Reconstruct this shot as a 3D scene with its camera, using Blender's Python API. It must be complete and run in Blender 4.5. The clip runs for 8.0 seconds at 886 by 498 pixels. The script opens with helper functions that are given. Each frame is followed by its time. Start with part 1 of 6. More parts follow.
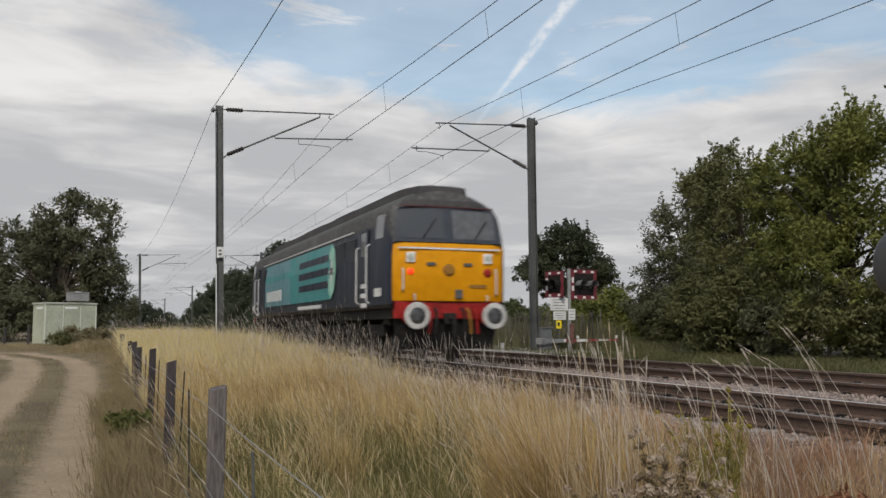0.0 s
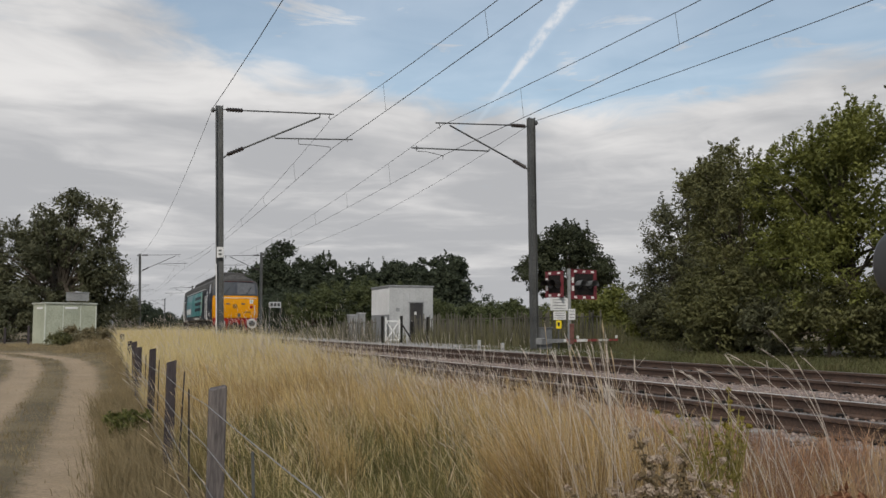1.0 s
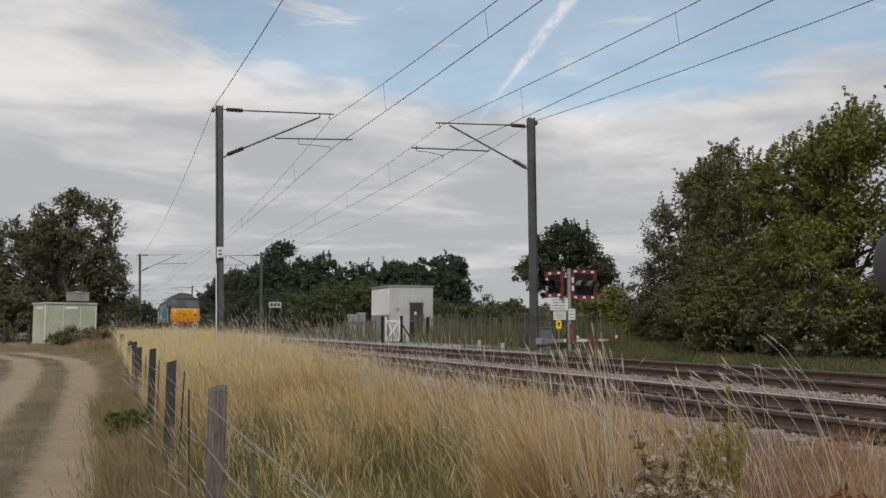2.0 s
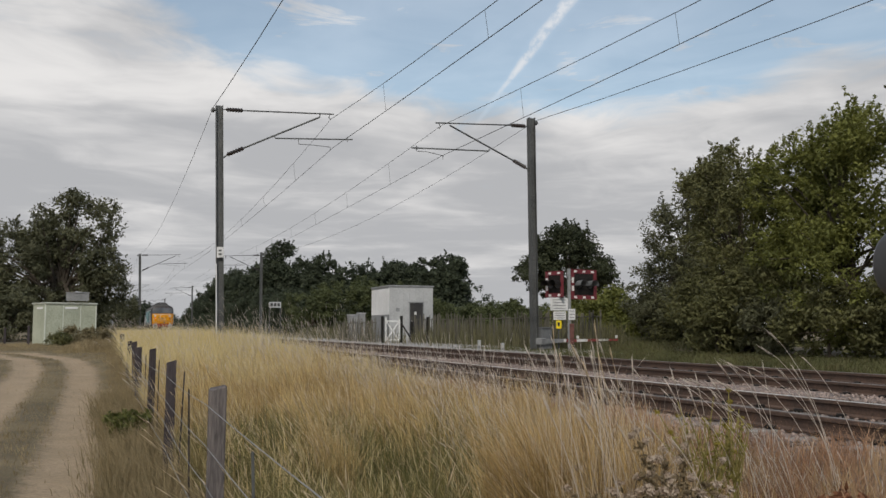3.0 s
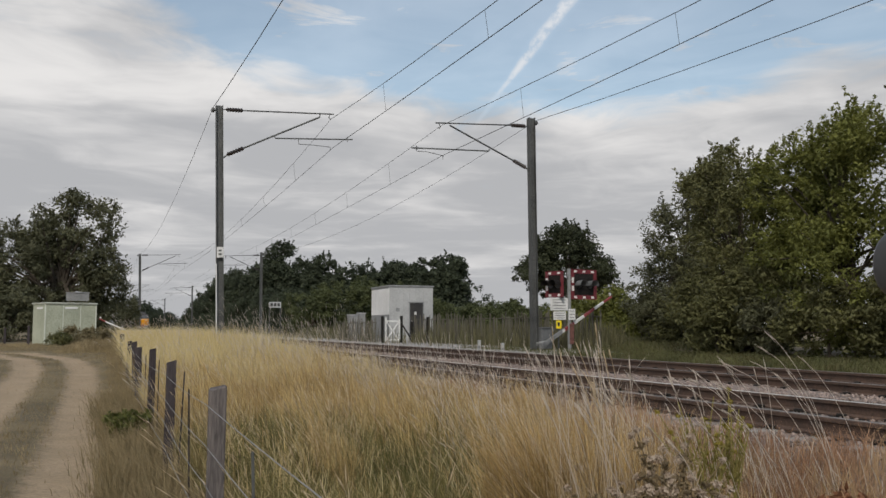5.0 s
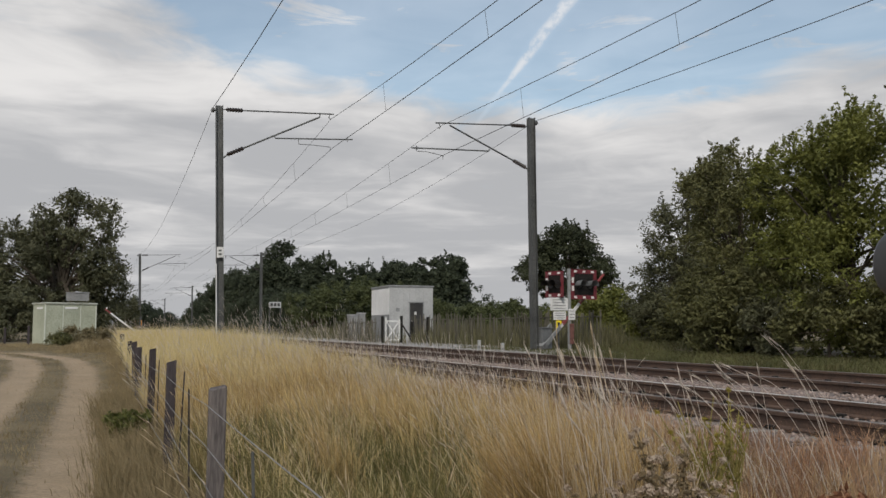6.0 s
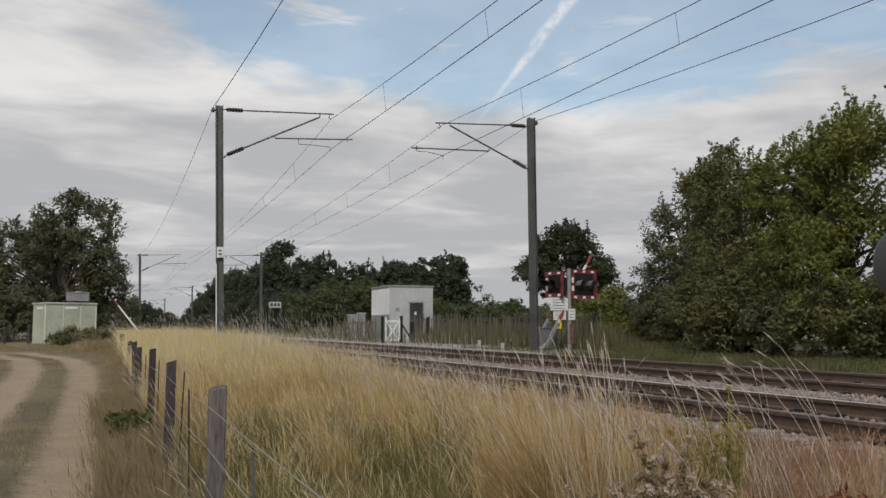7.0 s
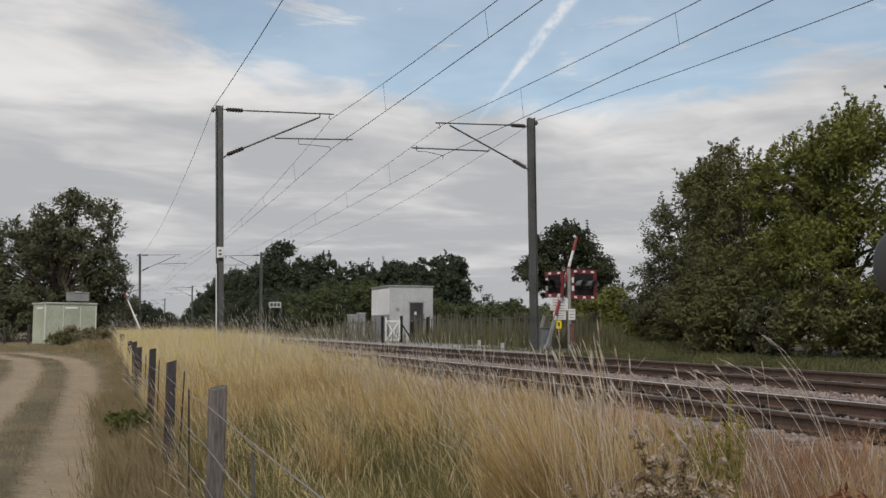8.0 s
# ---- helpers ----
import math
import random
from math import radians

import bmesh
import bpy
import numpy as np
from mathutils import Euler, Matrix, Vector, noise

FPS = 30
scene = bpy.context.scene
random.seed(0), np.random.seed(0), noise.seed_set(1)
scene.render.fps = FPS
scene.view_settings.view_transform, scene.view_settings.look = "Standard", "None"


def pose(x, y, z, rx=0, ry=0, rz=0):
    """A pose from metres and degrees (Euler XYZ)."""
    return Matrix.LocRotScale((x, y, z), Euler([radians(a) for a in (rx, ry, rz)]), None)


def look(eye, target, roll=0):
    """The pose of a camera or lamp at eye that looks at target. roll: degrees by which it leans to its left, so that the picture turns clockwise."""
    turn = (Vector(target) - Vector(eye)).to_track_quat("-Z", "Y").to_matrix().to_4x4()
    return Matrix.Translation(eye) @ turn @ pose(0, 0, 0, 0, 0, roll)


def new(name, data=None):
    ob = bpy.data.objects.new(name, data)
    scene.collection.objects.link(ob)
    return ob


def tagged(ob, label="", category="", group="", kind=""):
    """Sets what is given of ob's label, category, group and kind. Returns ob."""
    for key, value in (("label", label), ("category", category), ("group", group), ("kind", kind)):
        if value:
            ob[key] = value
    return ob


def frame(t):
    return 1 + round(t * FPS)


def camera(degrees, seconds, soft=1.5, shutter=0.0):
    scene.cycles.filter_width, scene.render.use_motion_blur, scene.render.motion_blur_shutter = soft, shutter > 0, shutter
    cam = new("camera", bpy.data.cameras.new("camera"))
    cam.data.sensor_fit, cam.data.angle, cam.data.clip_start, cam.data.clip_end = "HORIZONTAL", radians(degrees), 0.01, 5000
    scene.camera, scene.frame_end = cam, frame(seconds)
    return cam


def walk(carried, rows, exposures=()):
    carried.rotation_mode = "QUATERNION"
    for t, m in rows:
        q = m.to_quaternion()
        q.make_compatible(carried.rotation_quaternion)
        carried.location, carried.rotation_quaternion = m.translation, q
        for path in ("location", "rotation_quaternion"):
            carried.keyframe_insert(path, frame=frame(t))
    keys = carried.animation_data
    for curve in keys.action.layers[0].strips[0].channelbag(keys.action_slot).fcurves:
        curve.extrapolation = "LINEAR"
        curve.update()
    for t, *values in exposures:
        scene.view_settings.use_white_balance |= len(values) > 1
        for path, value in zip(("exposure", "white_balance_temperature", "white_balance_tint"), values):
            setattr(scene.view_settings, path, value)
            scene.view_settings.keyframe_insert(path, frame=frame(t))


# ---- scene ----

# World: x across the railway (to the right), y along it (away), z up; rail tops at z = 0.
cam = camera(52.2, 8.0, soft=1.5, shutter=0.2)
EYE = pose(0, 0, 0.8, 95.0, 0, -20.49)
walk(cam, [(0.0, EYE), (8.0, EYE)], exposures=[(0.0, 0.07), (0.5, 0.02), (1.5, 0.0), (8.0, 0.0)])

NEAR, FAR = 6.88, 11.0          # centre lines of the two tracks
GAUGE = 0.752                   # half the distance between rail centres

# ---------------------------------------------------------------- nodes
class Net:
    """Short hand for a node tree."""

    def __init__(self, tree):
        self.tree, self.nodes, self.links = tree, tree.nodes, tree.links
        self.nodes.clear()

    def put(self, value, socket):
        if isinstance(value, bpy.types.NodeSocket):
            self.links.new(value, socket)
        elif isinstance(value, bpy.types.Node):
            self.links.new(value.outputs[0], socket)
        else:
            socket.default_value = value

    def node(self, kind, *args, **more):
        n = self.nodes.new(kind)
        for i, a in enumerate(args):
            if a is not None:
                self.put(a, n.inputs[i])
        for k, v in more.items():
            self.put(v, n.inputs[k])
        return n

    def math(self, op, a, b=0.0, clamp=False):
        n = self.node("ShaderNodeMath", a, b)
        n.operation, n.use_clamp = op, clamp
        return n.outputs[0]

    def noise(self, vector, scale, detail=4.0, rough=0.55, distort=0.0):
        n = self.node("ShaderNodeTexNoise", Vector=vector, Scale=scale, Detail=detail, Roughness=rough, Distortion=distort)
        return n.outputs[0]

    def step(self, value, lo, hi, a=0.0, b=1.0):
        n = self.node("ShaderNodeMapRange", value, lo, hi, a, b)
        n.interpolation_type = "SMOOTHSTEP"
        return n.outputs[0]

    def mix(self, fac, a, b, blend="MIX"):
        n = self.nodes.new("ShaderNodeMix")
        n.data_type, n.blend_type = "RGBA", blend
        self.put(fac, n.inputs[0])
        for v, i in ((a, 6), (b, 7)):
            if isinstance(v, tuple) and len(v) == 3:
                v = (*v, 1)
            self.put(v, n.inputs[i])
        return n.outputs[2]


# ---------------------------------------------------------------- sky and sun
SUN_ELEVATION, SUN_AZIMUTH = radians(40), radians(-152)   # azimuth from +y towards +x
world = bpy.data.worlds.new("sky")
scene.world = world
world.use_nodes = True


def make_sky():
    n = Net(world.node_tree)
    d = n.node("ShaderNodeTexCoord").outputs["Generated"]
    sep = n.node("ShaderNodeSeparateXYZ", d)
    yaw = radians(20.49)
    x, y, z = sep.outputs
    across = n.math("SUBTRACT", n.math("MULTIPLY", x, math.cos(yaw)), n.math("MULTIPLY", y, math.sin(yaw)))
    ahead = n.math("ADD", n.math("MULTIPLY", x, math.sin(yaw)), n.math("MULTIPLY", y, math.cos(yaw)))
    up = n.math("MAXIMUM", z, 0.0)
    # layered cloud: long level streaks, flatter towards the horizon
    depth = n.math("DIVIDE", 1.0, n.math("ADD", up, 0.16))
    sheet = n.node("ShaderNodeCombineXYZ", n.math("MULTIPLY", across, n.math("ADD", 1.2, n.math("MULTIPLY", depth, 0.35))), n.math("MULTIPLY", depth, 1.15), n.math("MULTIPLY", ahead, 0.8)).outputs[0]
    broad = n.noise(sheet, 1.5, 4.0, 0.5, 0.3)
    fine = n.noise(sheet, 4.6, 5.0, 0.58, 0.7)
    cover = n.math("ADD", n.math("MULTIPLY", broad, 0.6), n.math("MULTIPLY", fine, 0.4))
    # the cloud is closed low down and to one side, and breaks up higher in the sky
    tilted = n.math("SUBTRACT", up, n.step(across, -0.20, 0.03, 0.036, 0.0))
    high = n.step(tilted, 0.176, 0.285, -0.10, 0.37)
    side = n.math("ADD", n.step(across, -0.36, -0.16, -0.26, 0.0), n.step(across, 0.24, 0.42, 0.0, -0.10))
    cover = n.math("SUBTRACT", cover, n.math("ADD", high, side))
    mask = n.step(cover, 0.17, 0.45)
    wisp = n.step(n.noise(n.node("ShaderNodeMapping", sheet, Scale=(0.8, 1.5, 0.8)).outputs[0], 5.2, 6.0, 0.6, 0.8), 0.50, 0.74, 0.0, 0.85)
    mask = n.math("MAXIMUM", mask, wisp)
    tone = n.math("ADD", n.math("MULTIPLY", n.noise(sheet, 1.9, 4.0, 0.5, 0.5), 0.7), n.math("MULTIPLY", fine, 0.3))
    band = n.math("MULTIPLY", n.step(up, 0.19, 0.25), n.step(up, 0.27, 0.36, 0.10, 0.04))
    low = n.step(up, 0.08, 0.24, -0.10, 0.0)
    light = n.step(n.math("ADD", n.math("ADD", tone, band), low), 0.38, 0.72)
    grey = n.mix(light, (0.462, 0.467, 0.483), (0.80, 0.785, 0.775))
    sky = n.nodes.new("ShaderNodeTexSky")
    sky.sky_type, sky.sun_disc = "NISHITA", False
    sky.sun_elevation, sky.sun_rotation = SUN_ELEVATION, SUN_AZIMUTH
    # a slanting vapour trail
    line = n.math("SUBTRACT", across, n.math("ADD", 0.0385, n.math("MULTIPLY", n.math("SUBTRACT", up, 0.225), 0.79)))
    wob = n.math("MULTIPLY", n.math("SUBTRACT", n.noise(d, 30.0, 3.0), 0.5), 0.009)
    wide = n.step(up, 0.23, 0.34, 0.005, 0.018)
    near = n.step(n.math("DIVIDE", n.math("ABSOLUTE", n.math("ADD", line, wob)), wide), 0.05, 1.0, 1.0, 0.0)
    span = n.math("MULTIPLY", n.step(up, 0.205, 0.285, 0.0, 1.0), n.math("GREATER_THAN", ahead, 0.0))
    puffs = n.step(n.noise(d, 55.0, 4.0, 0.65), 0.30, 0.55, 0.5, 1.0)
    trail = n.math("MULTIPLY", n.math("MULTIPLY", n.math("MULTIPLY", near, puffs), span), 0.85)
    clear = n.node("ShaderNodeBackground", n.mix(1.0, sky.outputs[0], (0.95, 1.02, 0.945), "MULTIPLY"), 0.138)
    cloud = n.node("ShaderNodeBackground", n.mix(trail, grey, (0.80, 0.81, 0.83)), 1.0)
    fac = n.math("MAXIMUM", n.math("MAXIMUM", mask, 0.34), trail)
    both = n.node("ShaderNodeMixShader", fac, clear.outputs[0], cloud.outputs[0])
    n.links.new(both.outputs[0], n.node("ShaderNodeOutputWorld").inputs[0])


make_sky()
sun_data = bpy.data.lights.new("sun", "SUN")
sun_data.energy, sun_data.angle, sun_data.color = 2.0, radians(12), (1.0, 0.93, 0.82)
sun = new("sun", sun_data)
sun.matrix_world = look((math.sin(SUN_AZIMUTH) * 50, math.cos(SUN_AZIMUTH) * 50, 50 * math.tan(SUN_ELEVATION)), (0, 0, 0))


# ---------------------------------------------------------------- materials
def material(name, build):
    m = bpy.data.materials.new(name)
    m.use_nodes = True
    n = Net(m.node_tree)
    n.links.new(build(n), n.node("ShaderNodeOutputMaterial").inputs[0])
    return m


def surface(name, dark, light, rough=0.7, metal=0.0, grain=25.0, stain=2.0, bump=0.15, random=0.0, stretch=(1, 1, 1), coat=0.0, sheen=0.5):
    """A painted, wooden, stone or metal surface: grain and larger stains between two colours."""
    def build(n):
        at = n.node("ShaderNodeTexCoord").outputs["Object"]
        at = n.node("ShaderNodeMapping", at, Scale=stretch).outputs[0]
        g, s = n.noise(at, grain, 5.0, 0.6), n.noise(at, stain, 4.0, 0.6, 0.3)
        both = n.math("ADD", n.math("MULTIPLY", g, 0.5), n.math("MULTIPLY", s, 0.5))
        fac = n.step(both, 0.33, 0.67)
        if random:
            own = n.node("ShaderNodeObjectInfo").outputs["Random"]
            fac = n.math("ADD", n.math("MULTIPLY", fac, 1 - random), n.math("MULTIPLY", own, random))
        b = n.node("ShaderNodeBump", Strength=bump, Distance=0.02, Height=g)
        p = n.node("ShaderNodeBsdfPrincipled", n.mix(fac, dark, light), Metallic=metal, Normal=b.outputs[0])
        n.put(n.step(s, 0.3, 0.7, max(rough - 0.12, 0.05), min(rough + 0.1, 1)), p.inputs["Roughness"])
        p.inputs["Coat Weight"].default_value = coat
        p.inputs["Specular IOR Level"].default_value = sheen
        return p.outputs[0]
    return material(name, build)


def leafy(name, dark, light, translucent=0.3, along=None, rough=0.6, patch=None, tufted=False, clumped=False):
    """Leaves or blades, each island its own tone; along: colour at the foot of a blade, its green and the painted shade
    between blades.
    """
    def build(n):
        own = n.node("ShaderNodeNewGeometry").outputs["Random Per Island"]
        at = n.node("ShaderNodeTexCoord").outputs["Object"]
        big = n.noise(at, 0.55, 3.0)
        fac = n.math("ADD", n.math("MULTIPLY", own, 0.6), n.step(big, 0.35, 0.65, 0.0, 0.4))
        if tufted:
            own_tuft = n.node("ShaderNodeAttribute")
            own_tuft.attribute_name = "tuft"
            fac = n.math("ADD", n.math("MULTIPLY", own, 0.35), n.math("MULTIPLY", own_tuft.outputs["Fac"], 0.65))
        if clumped:
            own_clump = n.node("ShaderNodeAttribute")
            own_clump.attribute_name = "tuft"
            fac = n.math("ADD", n.math("MULTIPLY", fac, 0.45), n.math("MULTIPLY", own_clump.outputs["Fac"], 0.55))
        c = n.mix(fac, dark, light)
        if patch:
            c = n.mix(n.step(n.noise(at, 1.3, 4.0, 0.6), 0.46, 0.64, 0.0, 0.75), c, patch)
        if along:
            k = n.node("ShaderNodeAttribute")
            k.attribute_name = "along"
            # green foot, darkened further as painted shade low in the sward
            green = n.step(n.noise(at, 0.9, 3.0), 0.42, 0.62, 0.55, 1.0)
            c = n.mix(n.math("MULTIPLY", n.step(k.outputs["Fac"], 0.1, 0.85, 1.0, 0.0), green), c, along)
        p = n.node("ShaderNodeBsdfPrincipled", c, Roughness=rough)
        p.inputs["Specular IOR Level"].default_value = 0.25
        t = n.node("ShaderNodeBsdfTranslucent", c)
        return n.node("ShaderNodeMixShader", translucent, p.outputs[0], t.outputs[0]).outputs[0]
    return material(name, build)


def plain(name, colour, rough=0.5, metal=0.0, glow=0.0):
    def build(n):
        at = n.node("ShaderNodeTexCoord").outputs["Object"]
        c = n.mix(n.step(n.noise(at, 6.0, 4.0), 0.3, 0.7), tuple(v * 0.85 for v in colour), tuple(min(v * 1.12, 1) for v in colour))
        p = n.node("ShaderNodeBsdfPrincipled", c, Roughness=rough, Metallic=metal)
        if glow:
            p.inputs["Emission Color"].default_value = (*colour, 1)
            p.inputs["Emission Strength"].default_value = glow
        return p.outputs[0]
    return material(name, build)


def make_ground_material():
    def build(n):
        at = n.node("ShaderNodeTexCoord").outputs["Object"]
        k = n.node("ShaderNodeAttribute")
        k.attribute_name = "dirt"
        edge = n.math("MULTIPLY", n.math("SUBTRACT", n.noise(at, 4.0, 7.0, 0.75), 0.5), 1.3)
        dirt = n.step(n.math("ADD", k.outputs["Fac"], edge), 0.15, 0.85)
        g, s = n.noise(at, 22.0, 6.0, 0.7), n.noise(at, 0.6, 5.0, 0.6)
        turf = n.mix(n.step(s, 0.38, 0.62), (0.135, 0.105, 0.058), (0.22, 0.17, 0.095))
        turf = n.mix(n.step(n.noise(at, 1.6, 5.0), 0.52, 0.66, 0.0, 0.5), turf, (0.11, 0.09, 0.042))
        turf = n.mix(n.step(g, 0.3, 0.75), n.mix(0.5, turf, (0.05, 0.04, 0.02)), turf)
        sand = n.mix(n.step(g, 0.3, 0.7), (0.25, 0.18, 0.115), (0.40, 0.305, 0.20))
        sand = n.mix(n.step(n.noise(at, 1.3, 4.0), 0.4, 0.65, 0.0, 0.55), sand, (0.25, 0.19, 0.12))
        b = n.node("ShaderNodeBump", Strength=0.5, Distance=0.03, Height=g)
        return n.node("ShaderNodeBsdfPrincipled", n.mix(dirt, turf, sand), Roughness=0.95, Normal=b.outputs[0]).outputs[0]
    return material("ground", build)


GROUND = make_ground_material()
BALLAST = surface("ballast", (0.11, 0.086, 0.076), (0.29, 0.235, 0.21), 0.95, grain=28, stain=1.2, bump=0.8)
STONE = leafy("ballast_stone", (0.12, 0.096, 0.085), (0.42, 0.335, 0.30), 0.0, rough=0.95)
GRAVEL = surface("pale_gravel", (0.20, 0.19, 0.18), (0.36, 0.345, 0.33), 0.95, grain=30, stain=1.0, bump=0.5)
RUST = surface("rusty_rail", (0.045, 0.028, 0.022), (0.12, 0.075, 0.055), 0.85, grain=30, stain=3)
# sky shine on a rail head, painted as a light base colour
RAILSHINE = surface("painted_shine_steel", (0.62, 0.60, 0.59), (0.78, 0.76, 0.75), 0.5, 0.25, 20, 2, 0.03)
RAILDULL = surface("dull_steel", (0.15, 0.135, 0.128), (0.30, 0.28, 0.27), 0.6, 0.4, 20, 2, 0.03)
CONCRETE = surface("weathered_concrete", (0.16, 0.145, 0.13), (0.30, 0.28, 0.26), 0.9, random=0.4)
GALV = surface("dull_galvanised_steel", (0.062, 0.064, 0.064), (0.15, 0.153, 0.152), 0.6, 0.5, 18, 1.2, 0.1)
WIRE = plain("weathered_copper_wire", (0.06, 0.06, 0.06), 0.6, 0.3)
INSULATOR = plain("brown_insulator", (0.03, 0.022, 0.02), 0.3)
PLATE = plain("white_plate", (0.62, 0.62, 0.62), 0.5)
INK = plain("black_ink", (0.03, 0.03, 0.03), 0.6)
WOOD = surface("weathered_wood", (0.014, 0.011, 0.013), (0.080, 0.068, 0.072), 0.9, sheen=0.2, grain=14, stain=3, stretch=(6, 6, 0.6), bump=0.5, random=0.35)
FENCE_WIRE = plain("galvanised_wire", (0.30, 0.30, 0.30), 0.5, 0.6)
# grass foot colours hold living green and the shade between the blades
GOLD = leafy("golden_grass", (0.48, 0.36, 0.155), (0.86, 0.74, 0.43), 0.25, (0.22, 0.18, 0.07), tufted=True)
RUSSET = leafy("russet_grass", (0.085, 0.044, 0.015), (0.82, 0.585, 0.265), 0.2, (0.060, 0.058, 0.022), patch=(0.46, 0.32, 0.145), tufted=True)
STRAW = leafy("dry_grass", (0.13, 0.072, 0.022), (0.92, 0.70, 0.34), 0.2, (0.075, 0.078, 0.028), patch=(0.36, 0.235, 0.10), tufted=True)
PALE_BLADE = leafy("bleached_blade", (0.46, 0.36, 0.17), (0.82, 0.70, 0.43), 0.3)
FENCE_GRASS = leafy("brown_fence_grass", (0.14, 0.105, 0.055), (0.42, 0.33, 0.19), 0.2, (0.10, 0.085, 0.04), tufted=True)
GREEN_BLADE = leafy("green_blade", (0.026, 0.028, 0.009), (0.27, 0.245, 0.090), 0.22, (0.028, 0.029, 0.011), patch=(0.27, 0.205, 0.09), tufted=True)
SEED = leafy("grass_seed_head", (0.46, 0.35, 0.22), (0.72, 0.59, 0.42), 0.3)
TURF = leafy("short_turf", (0.15, 0.115, 0.062), (0.40, 0.315, 0.18), 0.25)
LEAF = leafy("hedge_leaf", (0.056, 0.059, 0.027), (0.205, 0.200, 0.080), 0.3, clumped=True)
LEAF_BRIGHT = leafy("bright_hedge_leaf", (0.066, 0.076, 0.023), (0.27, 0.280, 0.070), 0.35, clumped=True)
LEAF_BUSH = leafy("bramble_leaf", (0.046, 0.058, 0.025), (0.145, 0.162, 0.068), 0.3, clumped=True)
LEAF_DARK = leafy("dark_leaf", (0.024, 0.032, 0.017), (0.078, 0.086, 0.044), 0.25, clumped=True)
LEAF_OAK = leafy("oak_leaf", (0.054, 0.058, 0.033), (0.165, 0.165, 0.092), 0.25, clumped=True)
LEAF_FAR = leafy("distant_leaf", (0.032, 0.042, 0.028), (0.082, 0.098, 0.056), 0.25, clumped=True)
BARK = surface("bark", (0.035, 0.028, 0.02), (0.10, 0.08, 0.06), 0.95, stretch=(3, 3, 0.5), bump=0.6)
NAVY = surface("navy_paint", (0.003, 0.006, 0.017), (0.019, 0.026, 0.046), 0.45, grain=5, stain=1.4, bump=0.02, stretch=(2, 2.2, 0.25), sheen=0.3)
TEAL = surface("teal_paint", (0.035, 0.21, 0.22), (0.055, 0.28, 0.29), 0.4, grain=8, stain=0.8, bump=0.02, sheen=0.35)
SLATE = surface("slate_blue_paint", (0.075, 0.20, 0.25), (0.12, 0.28, 0.32), 0.4, grain=8, stain=0.8, bump=0.02)
MINT = plain("pale_mint_paint", (0.28, 0.58, 0.46), 0.4)
ROOF = surface("sooty_roof_paint", (0.030, 0.030, 0.031), (0.115, 0.113, 0.110), 0.75, sheen=0.3, grain=9, stain=1.0, bump=0.05)
YELLOW = surface("warning_yellow_paint", (0.60, 0.245, 0.002), (0.72, 0.315, 0.004), 0.5, grain=6, stain=1.6, bump=0.02, sheen=0.2)
RED = surface("red_paint", (0.16, 0.010, 0.010), (0.36, 0.022, 0.018), 0.5, sheen=0.25, grain=10, stain=3, bump=0.05)
BLACK = surface("grimy_black", (0.008, 0.007, 0.007), (0.028, 0.025, 0.023), 0.8, sheen=0.2, grain=12, stain=2)
WHITE = surface("white_paint", (0.55, 0.55, 0.54), (0.78, 0.78, 0.77), 0.5, grain=12, stain=1.5, bump=0.05)
TAIL = plain("lit_tail_lamp", (0.9, 0.045, 0.01), 0.3, glow=0.9)
LAMP_GLASS = plain("lamp_glass", (0.42, 0.46, 0.40), 0.15)
SILVER = plain("polished_rail", (0.62, 0.62, 0.62), 0.35, 0.3)


def make_glass():
    def build(n):
        p = n.node("ShaderNodeBsdfPrincipled", (0.05, 0.051, 0.053, 1), Roughness=0.18)
        p.inputs["Coat Weight"].default_value = 0.6
        return p.outputs[0]
    return material("dark_cab_glass", build)


GLASS = make_glass()
# sky brightness in one windscreen, painted into a paler glass colour
PALE_GLASS = plain("sky_tinted_cab_glass", (0.105, 0.107, 0.113), 0.16)
SLATE_DARK = surface("dark_slate_paint", (0.020, 0.024, 0.034), (0.040, 0.046, 0.060), 0.5, grain=8, stain=0.7, bump=0.02)
SOOT = surface("sooty_brown_paint", (0.020, 0.019, 0.020), (0.055, 0.051, 0.050), 0.7, grain=9, stain=1.0, bump=0.05)


# ---------------------------------------------------------------- mesh helpers
def fast_mesh(name, verts, tris, mat, along=None, tuft=None):
    """A mesh of triangles from arrays, quick for foliage and stones."""
    verts, tris = np.asarray(verts, np.float32), np.asarray(tris, np.int32)
    me = bpy.data.meshes.new(name)
    me.vertices.add(len(verts))
    me.vertices.foreach_set("co", verts.ravel())
    me.loops.add(tris.size)
    me.loops.foreach_set("vertex_index", tris.ravel())
    me.polygons.add(len(tris))
    me.polygons.foreach_set("loop_start", np.arange(0, tris.size, 3, dtype=np.int32))
    me.update(calc_edges=True)
    if along is not None:
        me.attributes.new("along", "FLOAT", "POINT").data.foreach_set("value", np.asarray(along, np.float32))
    if tuft is not None:
        me.attributes.new("tuft", "FLOAT", "POINT").data.foreach_set("value", np.asarray(tuft, np.float32))
    me.materials.append(mat)
    return me


